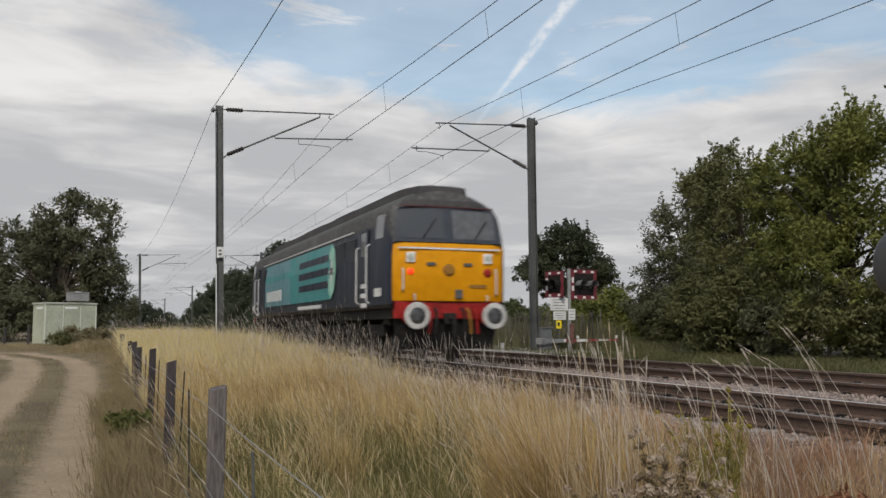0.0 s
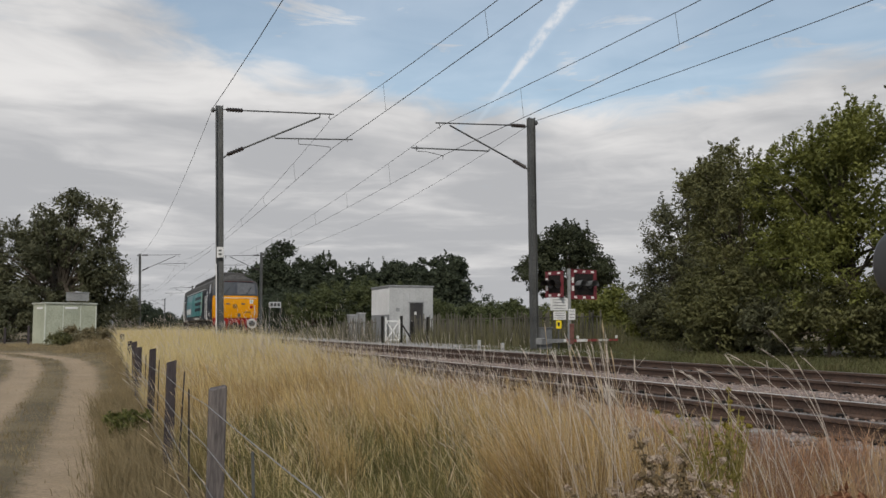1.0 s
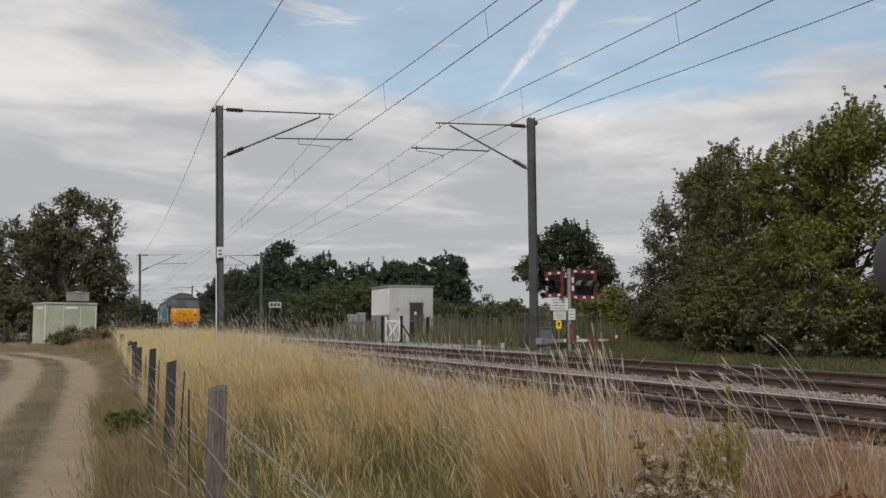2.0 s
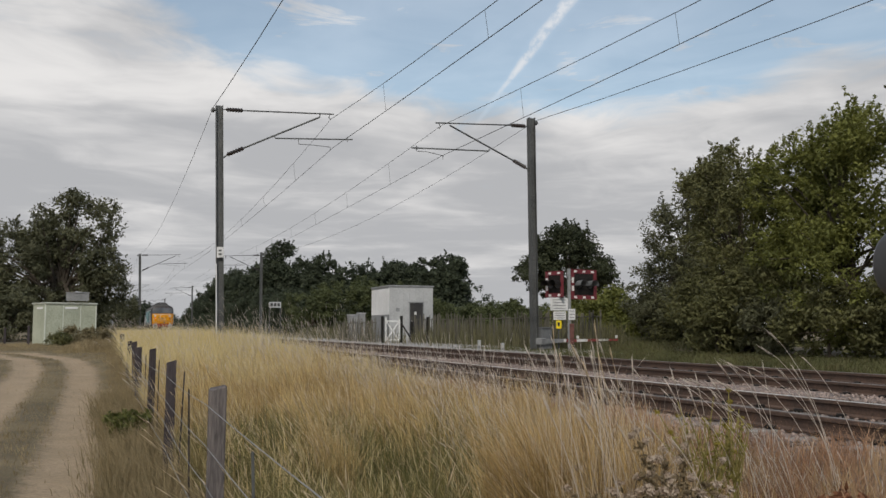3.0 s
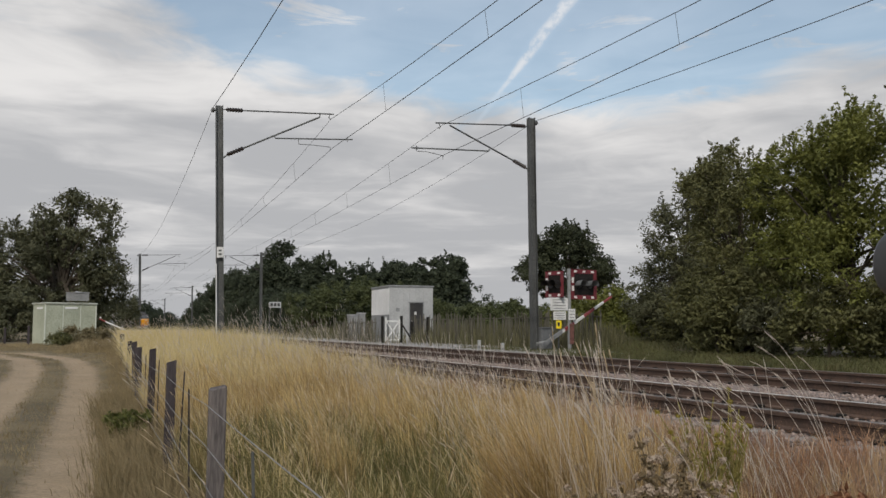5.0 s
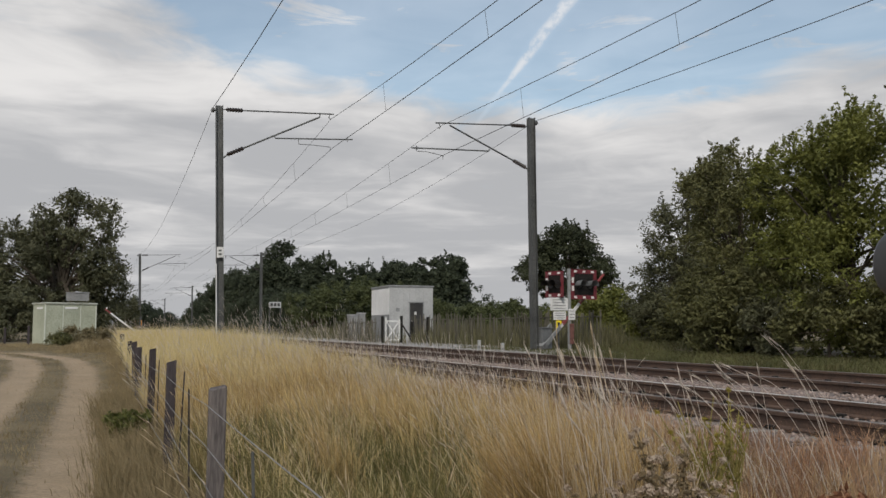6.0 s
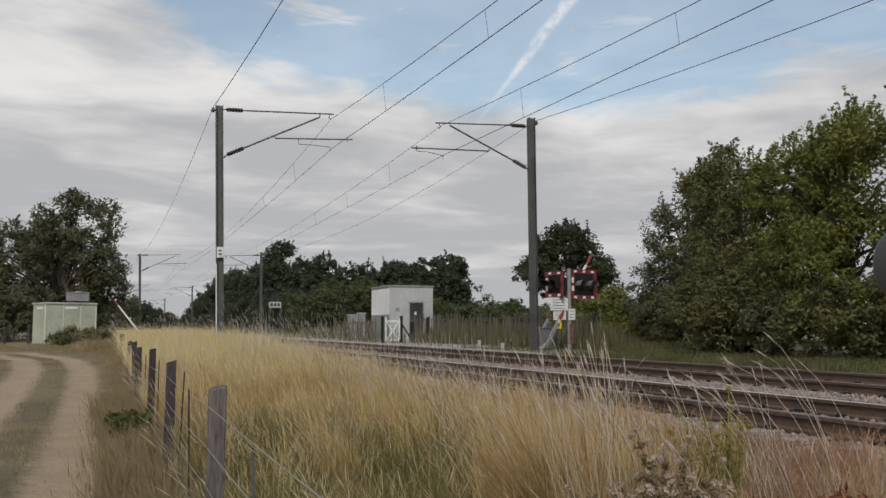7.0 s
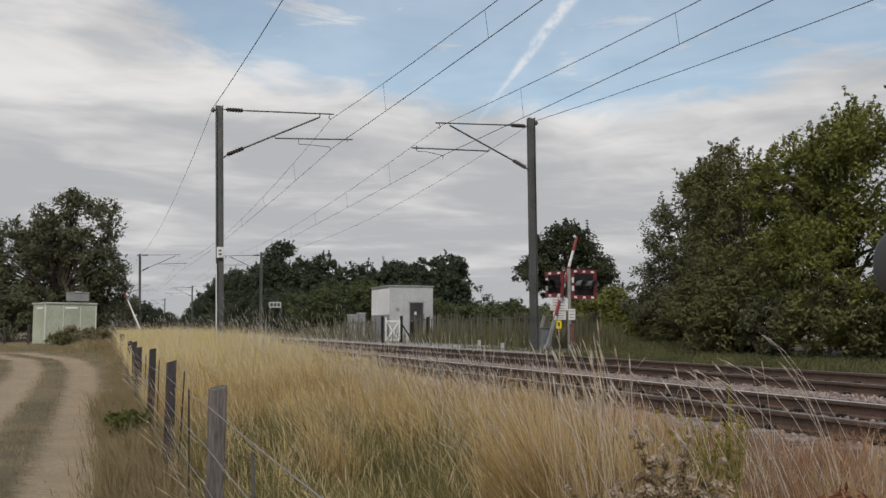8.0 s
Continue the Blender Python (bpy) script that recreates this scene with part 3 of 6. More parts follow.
def make_loco():
    loco = thing("diesel_locomotive", "dark blue and teal diesel locomotive with warning yellow ends", "locomotive")
    ends = [a for a, b in RAKE] + [2.2]
    ys = ends + list(np.linspace(3.2, LENGTH - 3.2, 8)) + [LENGTH - a for a in ends[::-1]]
    full = [(-x, z) for x, z in SECTION] + [(x, z) for x, z in SECTION[-2::-1]]
    lower = [p for p in full if p[1] < 3.1]
    half = len(lower) // 2
    for rows in (lower[:half], lower[half:]):
        s = Shape()
        s.loft([[loco_point(x, z, y) for x, z in rows] for y in ys])
        part("body_side", s, NAVY, loco, "dark navy body side", True)
    s = Shape()
    s.loft([[loco_point(x, z, y) for x, z in full[4:-4]] for y in ys if 1.05 < y < LENGTH - 1.05])
    roof = part("roof", s, ROOF, loco, "sooty grey curved roof", True)
    for dome in ([y for y in ys if y < 1.2], [y for y in ys if y > LENGTH - 1.2]):
        s = Shape()
        s.loft([[loco_point(x, z, y) for x, z in full[4:-4]] for y in dome])
        part("cab_roof", s, ROOF, loco, "sooty grey cab roof", True)
    s = Shape()
    s.loft([[loco_point(x, z, y) for x, z in (full[0], full[-1])] for y in (0.02, LENGTH - 0.02)])
    s.box(-1.2, 1.2, 0.3, LENGTH - 0.3, 1.0, 1.24)
    part("underframe", s, BLACK, loco, "black underframe")
    s = Shape()
    rise = [(0.38, 3.74), (0.45, 3.92), (1.3, 3.99), (2.0, 4.02)]
    rise = rise + [(LENGTH - y, z) for y, z in rise[::-1]]
    s.loft([[(-0.58, y, 3.68), (-0.56, y, z - 0.03), (-0.3, y, z), (0.3, y, z), (0.56, y, z - 0.03), (0.58, y, 3.68)] for y, z in rise], False, True)
    part("roof_walkway", s, SOOT, roof, "dark flat raised roof centre", True)
    for y, w, l in ((3.6, 0.8, 1.5), (7.4, 0.9, 2.2), (11.4, 0.9, 2.6), (14.6, 0.7, 1.2)):
        s = Shape()
        s.box(-w / 2, w / 2, y - l / 2, y + l / 2, 4.04, 4.07, bevel=0.02)
        for i in range(int(l / 0.16)):
            s.box(-w / 2 + 0.05, w / 2 - 0.05, y - l / 2 + 0.05 + i * 0.16, y - l / 2 + 0.10 + i * 0.16, 4.07, 4.09)
        part("roof_grille", s, BLACK, roof)
    # cab ends
    for flip in (False, True):
        turn = (lambda y: LENGTH - y) if flip else (lambda y: y)
        out = lambda y: turn(y)
        s = Shape()
        xs = np.linspace(-1.275, 1.275, 13)
        rings = []
        for z, b in ((1.37, 0.0), (1.40, -0.02), (2.52, -0.02), (2.60, 0.0), (2.615, 0.05)):
            rings.append([(x, turn(b - 0.03 + 0.05 * (x / 1.275) ** 2 + (0.06 if abs(x) > 1.27 else 0)), z) for x in xs])
        s.loft(rings)
        for sx in (-1, 1):
            s.loft([[(sx * 1.275, turn(0.08), z), (sx * 1.29, turn(0.16), z)] for z in (1.37, 2.0, 2.615)])
        front = part("cab_front", s, YELLOW, loco, "warning yellow cab front panel", True)
        s = Shape()
        s.box(-1.16, 1.16, turn(-0.075), turn(-0.045), 2.47, 2.505)
        part("lamp_rail", s, PLATE, front, "pale handrail across the front")
        # windscreens: two glazed halves in a grey surround
        for a, b in ((-1.13, -0.05), (0.05, 1.13)):
            # the right pane gets the painted sky paleness
            pane = GLASS if a < 0 else PALE_GLASS
            for name, g, lift, mat in (("windscreen_surround", -0.07, 0.006, SLATE_DARK), ("windscreen", 0.05, 0.014, pane)):
                s = Shape()
                rows = []
                for z in np.linspace(2.66 + g * 0.6, 3.36 - g * 0.7, 6):
                    lim = 1.2 - 0.20 * max(z - 2.9, 0)
                    rows.append([(max(min(x, lim), -lim), turn(screen_depth(x, z) - lift - 0.02), z + lift) for x in np.linspace(a + g, b - g, 7)])
                s.loft(rows)
                part(name, s, mat, loco, "dark glass windscreen" if mat is GLASS else "windscreen with the sky's paleness painted in grey" if mat is PALE_GLASS else "", True)
            s = Shape()
            m = (a + b) / 2
            s.tube((m, turn(screen_depth(m, 2.70) - 0.05), 2.71), (m + 0.3, turn(screen_depth(m, 3.1) - 0.05), 3.12), 0.012)
            part("wiper", s, BLACK, loco, "thin black wiper")
        s = Shape()
        s.box(-1.08, 1.08, turn(screen_depth(0.5, 3.39) - 0.06), turn(screen_depth(0.5, 3.39)), 3.40, 3.42)
        part("red_line", s, BROWN_LINE, loco, "thin dark red line above the windscreens")
        s = Shape()
        s.loft([[(x, turn(screen_depth(x, z) - 0.02), z + 0.012) for x in np.linspace(-1.05 + (z - 3.42) * 1.2, 1.05 - (z - 3.42) * 1.2, 11)] for z in np.linspace(3.42, 3.56, 5)])
        part("headboard", s, SOOT, roof, "dark flat panel above the windscreens", True)
        for x, z, r, mat, word in ((-0.88, 1.99, 0.055, TAIL if not flip else RED, "red tail lamp"), (0.88, 1.99, 0.075, RED, "red tail lamp lens")):
            s = Shape()
            s.lathe((x, turn(-0.03), z), (x, turn(-0.08), z), [(0, r * 1.25), (0.5, r * 1.2), (0.6, r), (1, r * 0.8)], 16)
            part("tail_lamp", s, mat, front, word, True)
        for x in (-0.88, 0.88):
            s = Shape()
            s.box(x - 0.10, x + 0.10, turn(-0.07), turn(-0.03), 2.18, 2.40, bevel=0.015)
            box_part = part("marker_lamp", s, PLATE, front, "pale square marker lamp")
            s = Shape()
            s.lathe((x, turn(-0.06), 2.29), (x, turn(-0.09), 2.29), [(0, 0.075), (1, 0.06)], 14)
            part("lens", s, LAMP_GLASS, box_part)
        s = Shape()
        s.lathe((-0.02, turn(-0.03), 2.03), (-0.02, turn(-0.11), 2.03), [(0, 0.14), (0.4, 0.13), (0.5, 0.10), (1, 0.09)], 18)
        part("headlamp", s, surface_brown, front, "unlit round headlamp", True)
        for x in (-0.42, 0.42):
            s = Shape()
            s.box(x - 0.10, x + 0.10, turn(-0.08), turn(-0.03), 2.12, 2.19, bevel=0.012)
            part("lamp_bracket", s, GALV, front)
        s = Shape()
        s.box(0.45, 0.85, turn(-0.062), turn(-0.05), 1.66, 1.73)
        part("marking", s, surface_brown, front)
        s = Shape()
        s.box(0.12, 0.28, turn(-0.10), turn(-0.04), 1.42, 1.62, bevel=0.015)
        part("coupling_socket", s, GALV, front, "grey cable socket")
        for x, z0, z1 in ((-1.06, 1.58, 2.05), (1.06, 1.50, 2.07), (-0.80, 1.37, 1.52), (0.86, 1.37, 1.5)):
            s = Shape()
            s.path([(x, turn(-0.03), z0), (x, turn(-0.10), z0 + 0.03), (x, turn(-0.10), z1 - 0.03), (x, turn(-0.03), z1)], 0.018)
            part("front_handrail", s, SILVER, front, "pale grab rail", True)
        # buffer beam, buffers, coupling and hoses
        s = Shape()
        s.box(-1.20, 1.20, min(turn(0.02), turn(0.16)), max(turn(0.02), turn(0.16)), 1.0, 1.37, bevel=0.01)
        beam = part("buffer_beam", s, RED, loco, "red buffer beam")
        for x in (-0.865, 0.865):
            s = Shape()
            s.lathe((x, turn(0.03), 1.055), (x, turn(-0.40), 1.055), [(0, 0.19), (0.25, 0.18), (0.28, 0.12), (1, 0.12)], 18)
            buffer = part("buffer", s, RED, loco, "red buffer shank", True)
            s = Shape()
            s.lathe((x, turn(-0.40), 1.055), (x, turn(-0.47), 1.055), [(0, 0.10), (0.3, 0.27), (0.8, 0.28), (1, 0.26)], 28)
            part("buffer_rim", s, OFF_WHITE, buffer, "white painted buffer rim", True)
            s = Shape()
            s.lathe((x, turn(-0.468), 1.055), (x, turn(-0.482), 1.055), [(0, 0.175), (0.5, 0.165), (1, 0.05)], 28)
            part("buffer_face", s, surface_grease, buffer, "greasy dark buffer face", True)
        s = Shape()
        s.box(-0.13, 0.13, turn(-0.12), turn(0.02), 0.88, 1.12, bevel=0.02)
        s.path([(0, turn(-0.12), 1.0), (0, turn(-0.34), 0.98), (0, turn(-0.36), 0.75), (0, turn(-0.34), 0.55)], 0.045, 8)
        part("coupling", s, BLACK, loco, "black screw coupling", True)
        for x, mat in ((-0.45, RED), (-0.32, BLACK), (0.30, BLACK), (0.42, surface_brown), (0.56, RED)):
            s = Shape()
            s.path([(x, turn(0.02), 1.22), (x, turn(-0.10), 1.15), (x * 1.05, turn(-0.16), 0.9), (x * 1.1, turn(-0.12), 0.68)], 0.03, 8)
            part("hose", s, mat, loco, "hanging brake hose", True)
        s = Shape()
        s.loft([[(-1.2, turn(0.12), 1.02), (1.2, turn(0.12), 1.02)], [(-1.1, turn(0.25), 0.35), (1.1, turn(0.25), 0.35)]])
        part("valance", s, BLACK, loco)
        # cab doors and windows on both sides
        for sx in (-1, 1):
            X = sx * 1.35
            s = Shape()
            s.box(min(X, X + sx * 0.008), max(X, X + sx * 0.008), min(turn(1.55), turn(2.2)), max(turn(1.55), turn(2.2)), 1.32, 3.05, bevel=0.003)
            door = part("cab_door", s, NAVY, loco, "dark navy cab door")
            s = Shape()
            s.box(min(X, X + sx * 0.014), max(X, X + sx * 0.014), min(turn(1.66), turn(2.09)), max(turn(1.66), turn(2.09)), 2.42, 2.95, bevel=0.004)
            part("door_window", s, GLASS, door, "dark door window")
            s = Shape()
            wall = lambda z: float(np.interp(z, [p[1] for p in SECTION], [p[0] for p in SECTION]))
            s.loft([[(lambda p: (p[0], turn(p[1]), p[2]))(loco_point(sx * (wall(z) + 0.012), z, y)) for z in (2.74, 2.95, 3.12, 3.26)] for y in (0.44, 0.7, 1.02)])
            part("cab_window", s, GLASS, loco, "dark cab side window")
            for y in (1.46, 2.32):
                s = Shape()
                s.path([(X, turn(y), 1.35), (X + sx * 0.07, turn(y), 1.40), (X + sx * 0.07, turn(y), 2.62), (X, turn(y), 2.66)], 0.022)
                part("door_handrail", s, SILVER, loco, "bright door handrail", True)
            for k in range(3):
                s = Shape()
                s.box(min(X, X + sx * 0.04), max(X, X + sx * 0.04), min(turn(1.68), turn(2.05)), max(turn(1.68), turn(2.05)), 1.70 - k * 0.22, 1.80 - k * 0.22)
                part("cab_step", s, PLATE, loco, "pale cab step")
            s = Shape()
            s.box(min(X, X + sx * 0.012), max(X, X + sx * 0.012), min(turn(0.55), turn(1.05)), max(turn(0.55), turn(1.05)), 1.48, 1.66)
            part("white_panel", s, PLATE, loco, "small white panel")
    # side livery, grilles and solebar
    for sx in (-1, 1):
        def slab(name, y0, y1, z0, z1, mat, lift, label="", slant=0.0, parent=loco):
            s = Shape()
            X = sx * (1.346 + lift)
            zs = [z0, min(max(2.45, z0), z1), z1]
            tilt = lambda z: X - sx * max(z - 2.45, 0) * 0.078
            s.loft([[(tilt(z), y0 + slant * (z - z0), z) for z in zs], [(tilt(z), y1, z) for z in zs]])
            return part(name, s, mat, parent, label)
        slab("teal_panel", 5.0, 15.3, 1.55, 3.0, TEAL, 0.022, "teal side panel")
        slab("slate_panel", 10.6, 15.3, 1.55, 2.40, SLATE, 0.026, "slate blue lower panel")
        slab("pale_panel", 10.6, 15.3, 2.60, 2.98, SLATE, 0.026, "slate blue upper panel")
        for z in (1.88, 2.23, 2.58):
            slab("dark_stripe", 5.3, 9.2, z - 0.02, z + 0.17, NAVY, 0.028, "dark navy stripe", 0.1)
        s = Shape()
        X = sx * 1.376
        ring = [(X - sx * max(z - 2.45, 0) * 0.078, y, z) for y, z in ((5.1, 1.56), (5.3, 1.8), (5.36, 2.28), (5.3, 2.75), (5.1, 2.99), (4.7, 2.80), (4.5, 2.3), (4.7, 1.75))]
        s.bm.faces.new([s.bm.verts.new(c) for c in ring])
        part("emblem", s, MINT, loco, "pale mint rounded emblem")
        s = Shape()
        X = sx * 1.382
        for ring in (((4.95, 1.75), (5.08, 2.25), (4.95, 2.8), (4.82, 2.25)), ((4.62, 2.27), (4.95, 2.17), (5.3, 2.27), (4.95, 2.37))):
            s.bm.faces.new([s.bm.verts.new((X, y, z)) for y, z in ring])
        part("emblem_star", s, WHITE, loco, "white four-pointed shape")
        for k in range(7):
            y = 12.1 + k * 0.42
            s = Shape()
            s.box(min(sx * 1.366, sx * 1.380), max(sx * 1.366, sx * 1.380), y, y + 0.30, 1.72, 2.08)
            part("letter_bar", s, PLATE, loco, "pale bar in place of lettering")
        slab("lower_band", 6.2, 9.4, 1.34, 1.44, PLATE, 0.012, "grey equipment strip")
        s = Shape()
        s.box(min(sx * 1.30, sx * 1.335), max(sx * 1.30, sx * 1.335), 3.0, 15.9, 3.06, 3.10)
        part("cantrail", s, SILVER, loco, "pale rain gutter along the roof edge")
        for k, (y, l) in enumerate(((3.1, 0.9), (4.2, 1.0), (15.6, 0.9))):
            s = Shape()
            for i in range(9):
                s.box(min(sx * 1.33, sx * 1.36), max(sx * 1.33, sx * 1.36), y - l / 2, y + l / 2, 2.40 + i * 0.06, 2.435 + i * 0.06)
            part("side_grille", s, SLATE_DARK, loco, "dark louvred grille")
        s = Shape()
        s.box(min(sx * 0.55, sx * 1.25), max(sx * 0.55, sx * 1.25), 7.3, 11.6, 0.35, 1.0, bevel=0.05)
        part("fuel_tank", s, BLACK, loco, "black fuel tank between the bogies")
    for yc in (4.0, 14.9):
        bogie = part("bogie", bogie_shape(), BLACK, loco, "black three-axle bogie", False, pose(0, yc, 0))
        for y in (-2.1, 0.0, 2.1):
            s = Shape()
            for x in (-GAUGE, GAUGE):
                s.lathe((x - 0.065, 0, 0), (x + 0.065, 0, 0), [(0, 0.08), (0.02, 0.50), (0.25, 0.53), (0.75, 0.53), (0.98, 0.50), (1, 0.08)], 28)
            s.tube((-GAUGE, 0, 0), (GAUGE, 0, 0), 0.08, seg=12)
            part("wheel", s, surface_grease, bogie, "dark steel wheelset", True, pose(0, y, 0.53))
    return loco


def bogie_shape():
    s = Shape()
    for sx in (-1, 1):
        a, b = sorted((sx * 0.92, sx * 1.08))
        s.box(a, b, -2.75, 2.75, 0.62, 0.88, bevel=0.03)
        for y in (-2.1, 0.0, 2.1):
            c, d = sorted((sx * 0.86, sx * 1.16))
            s.box(c, d, y - 0.2, y + 0.2, 0.33, 0.72, bevel=0.04)
        for y in (-1.05, 1.05):
            s.lathe((sx * 1.02, y, 0.5), (sx * 1.02, y, 0.95), [(0, 0.11)] + [(0.1 + i * 0.1, 0.11 if i % 2 else 0.085) for i in range(9)], 10)
    s.box(-0.9, 0.9, -0.5, 0.5, 0.65, 1.02)
    return s


OFF_WHITE = surface("grubby_white", (0.30, 0.29, 0.28), (0.56, 0.55, 0.54), 0.6, grain=9, stain=4)
BROWN_LINE = surface("dull_red_line", (0.06, 0.012, 0.014), (0.11, 0.02, 0.022), 0.6)
surface_brown = surface("faded_brown", (0.16, 0.07, 0.01), (0.34, 0.16, 0.015), 0.6)
surface_grease = surface("greasy_steel", (0.03, 0.03, 0.032), (0.13, 0.13, 0.135), 0.45, 0.5, 9, 4)
loco = make_loco()


# ---------------------------------------------------------------- foliage
def leaf_cloud(rng, centres, radii, per, size, out_from, droop=0.2):
    """Leaves (folded pairs of triangles) in clumps; every leaf is an island."""
    c = np.repeat(centres, per, 0)
    r = np.repeat(radii, per)
    n = len(c)
    d = rng.normal(size=(n, 3))
    d /= np.linalg.norm(d, axis=1)[:, None]
    p = c + d * (r * rng.random(n) ** 0.45)[:, None] * np.array([1, 1, 0.8])
    nor = d * 0.6 + rng.normal(size=(n, 3)) * 0.55 + np.array([0, 0, 0.45])
    nor /= np.linalg.norm(nor, axis=1)[:, None]
    u = np.cross(nor, rng.normal(size=(n, 3)))
    u /= np.linalg.norm(u, axis=1)[:, None]
    v = np.cross(nor, u)
    L = size * rng.uniform(0.6, 1.35, n)[:, None]
    W = L * rng.uniform(0.32, 0.5, n)[:, None]
    verts = np.stack([p - u * L, p + v * W - nor * L * droop, p + u * L, p - v * W - nor * L * droop], 1)
    i = np.arange(n)[:, None] * 4
    tris = np.concatenate([i + np.array([[0, 1, 2]]), i + np.array([[0, 2, 3]])], 1).reshape(-1, 3)
    return verts.reshape(-1, 3), tris


def crown_clumps(rng, blobs, count, clump):
    """Clump centres: most on smaller lumps that stand out of several ellipsoids, the rest between them, with a tone of each lump's own."""
    lumps = []
    for b in np.array(blobs, float):
        d = rng.normal(size=(11, 3))
        d /= np.linalg.norm(d, axis=1)[:, None]
        size = np.mean(b[3:6]) * rng.uniform(0.24, 0.42, 11)
        lumps += [np.concatenate([b[:3] + v * b[3:6] * 0.74, (r, r, r * 0.85)]) for v, r in zip(d, size)]
    lumps, main = np.array(lumps), np.array(blobs, float)
    own = rng.random(len(lumps))

    def pick_from(shapes, n):
        area = (shapes[:, 3] * shapes[:, 4] * shapes[:, 5]) ** 0.66
        return rng.choice(len(shapes), n, p=area / area.sum())
    k = int(count * 0.66)
    i, j = pick_from(lumps, k), pick_from(main, count - k)
    b = np.concatenate([lumps[i], main[j]])
    tone = np.concatenate([0.62 * own[i] + 0.38 * rng.random(k), 0.75 * rng.random(count - k)])
    d = rng.normal(size=(count, 3))
    d /= np.linalg.norm(d, axis=1)[:, None]
    reach = np.concatenate([rng.uniform(0.5, 1.1, k) ** 0.5, rng.uniform(0.42, 1.12, count - k) ** 0.6])
    return b[:, :3] + d * b[:, 3:6] * reach[:, None], clump * rng.uniform(0.45, 1.3, count), tone


def tree(name, label, category, base, blobs, count, per, clump, size, mat, seed, trunk=0.25, limbs=8, twigs=0, group="", reach=0.5):
    rng = np.random.default_rng(seed)
    t = thing(name, label, category, pose(*base), group)
    centres, radii, tone = crown_clumps(rng, blobs, count, clump)
    verts, tris = leaf_cloud(rng, centres, radii, per, size, None)
    tone = np.repeat(tone, 4 * per)
    if twigs:
        top = centres[np.argsort(-centres[:, 2] + rng.normal(size=count) * 0.8)[:twigs]]
        tips = top + np.stack([rng.normal(size=twigs) * 0.45, rng.normal(size=twigs) * 0.45, rng.uniform(0.3, 1.7, twigs)], 1) * clump * reach
        along = np.concatenate([top + (tips - top) * k for k in (0.45, 0.75, 1.02)])
        v2, t2 = leaf_cloud(rng, along, np.full(3 * twigs, clump * 0.17), max(per // 10, 4), size * 0.9, None)
        tone = np.concatenate([tone, np.repeat(rng.uniform(0, 0.5, 3 * twigs), 4 * max(per // 10, 4))])
        tris = np.concatenate([tris, t2 + len(verts)])
        verts = np.concatenate([verts, v2])
        # the twigs themselves, slender blades from clump to tip
        w = rng.normal(size=(twigs, 3)) * 0.006
        v3 = np.stack([top - w, top + w, tips + w * 0.4, tips - w * 0.4], 1).reshape(-1, 3)
        i = np.arange(twigs)[:, None] * 4 + len(verts)
        tris = np.concatenate([tris, np.concatenate([i + np.array([[0, 1, 2]]), i + np.array([[0, 2, 3]])], 1).reshape(-1, 3)])
        verts = np.concatenate([verts, v3])
        tone = np.concatenate([tone, np.zeros(4 * twigs)])
    crown = link("crown", fast_mesh("crown", verts, tris, mat, None, tone), t)
    hz = max(b[2] for b in blobs)
    s = Shape()
    bx, by = np.mean([b[0] for b in blobs]), np.mean([b[1] for b in blobs])
    s.tube((0, 0, -0.2), (bx * 0.4, by * 0.4, hz * 0.45), trunk, trunk * 0.7, 9)
    s.tube((bx * 0.4, by * 0.4, hz * 0.45), (bx, by, hz * 0.95), trunk * 0.7, trunk * 0.25, 8)
    part("trunk", s, BARK, t, "dark bark trunk", True)
    for c in centres[rng.choice(count, min(limbs, count), False)]:
        k = rng.uniform(0.3, 0.75)
        root = Vector((bx * k, by * k, hz * k * 0.8))
        mid = root.lerp(Vector(c), 0.5) + Vector((0, 0, 0.15 * hz * 0.3))
        s = Shape()
        s.tube(root, mid, trunk * 0.32, trunk * 0.2, 6).tube(mid, c, trunk * 0.2, trunk * 0.06, 6)
        part("branch", s, BARK, t, "", True)
    return t


BRUSH = leafy("brown_brush", (0.11, 0.095, 0.052), (0.30, 0.245, 0.135), 0.25)


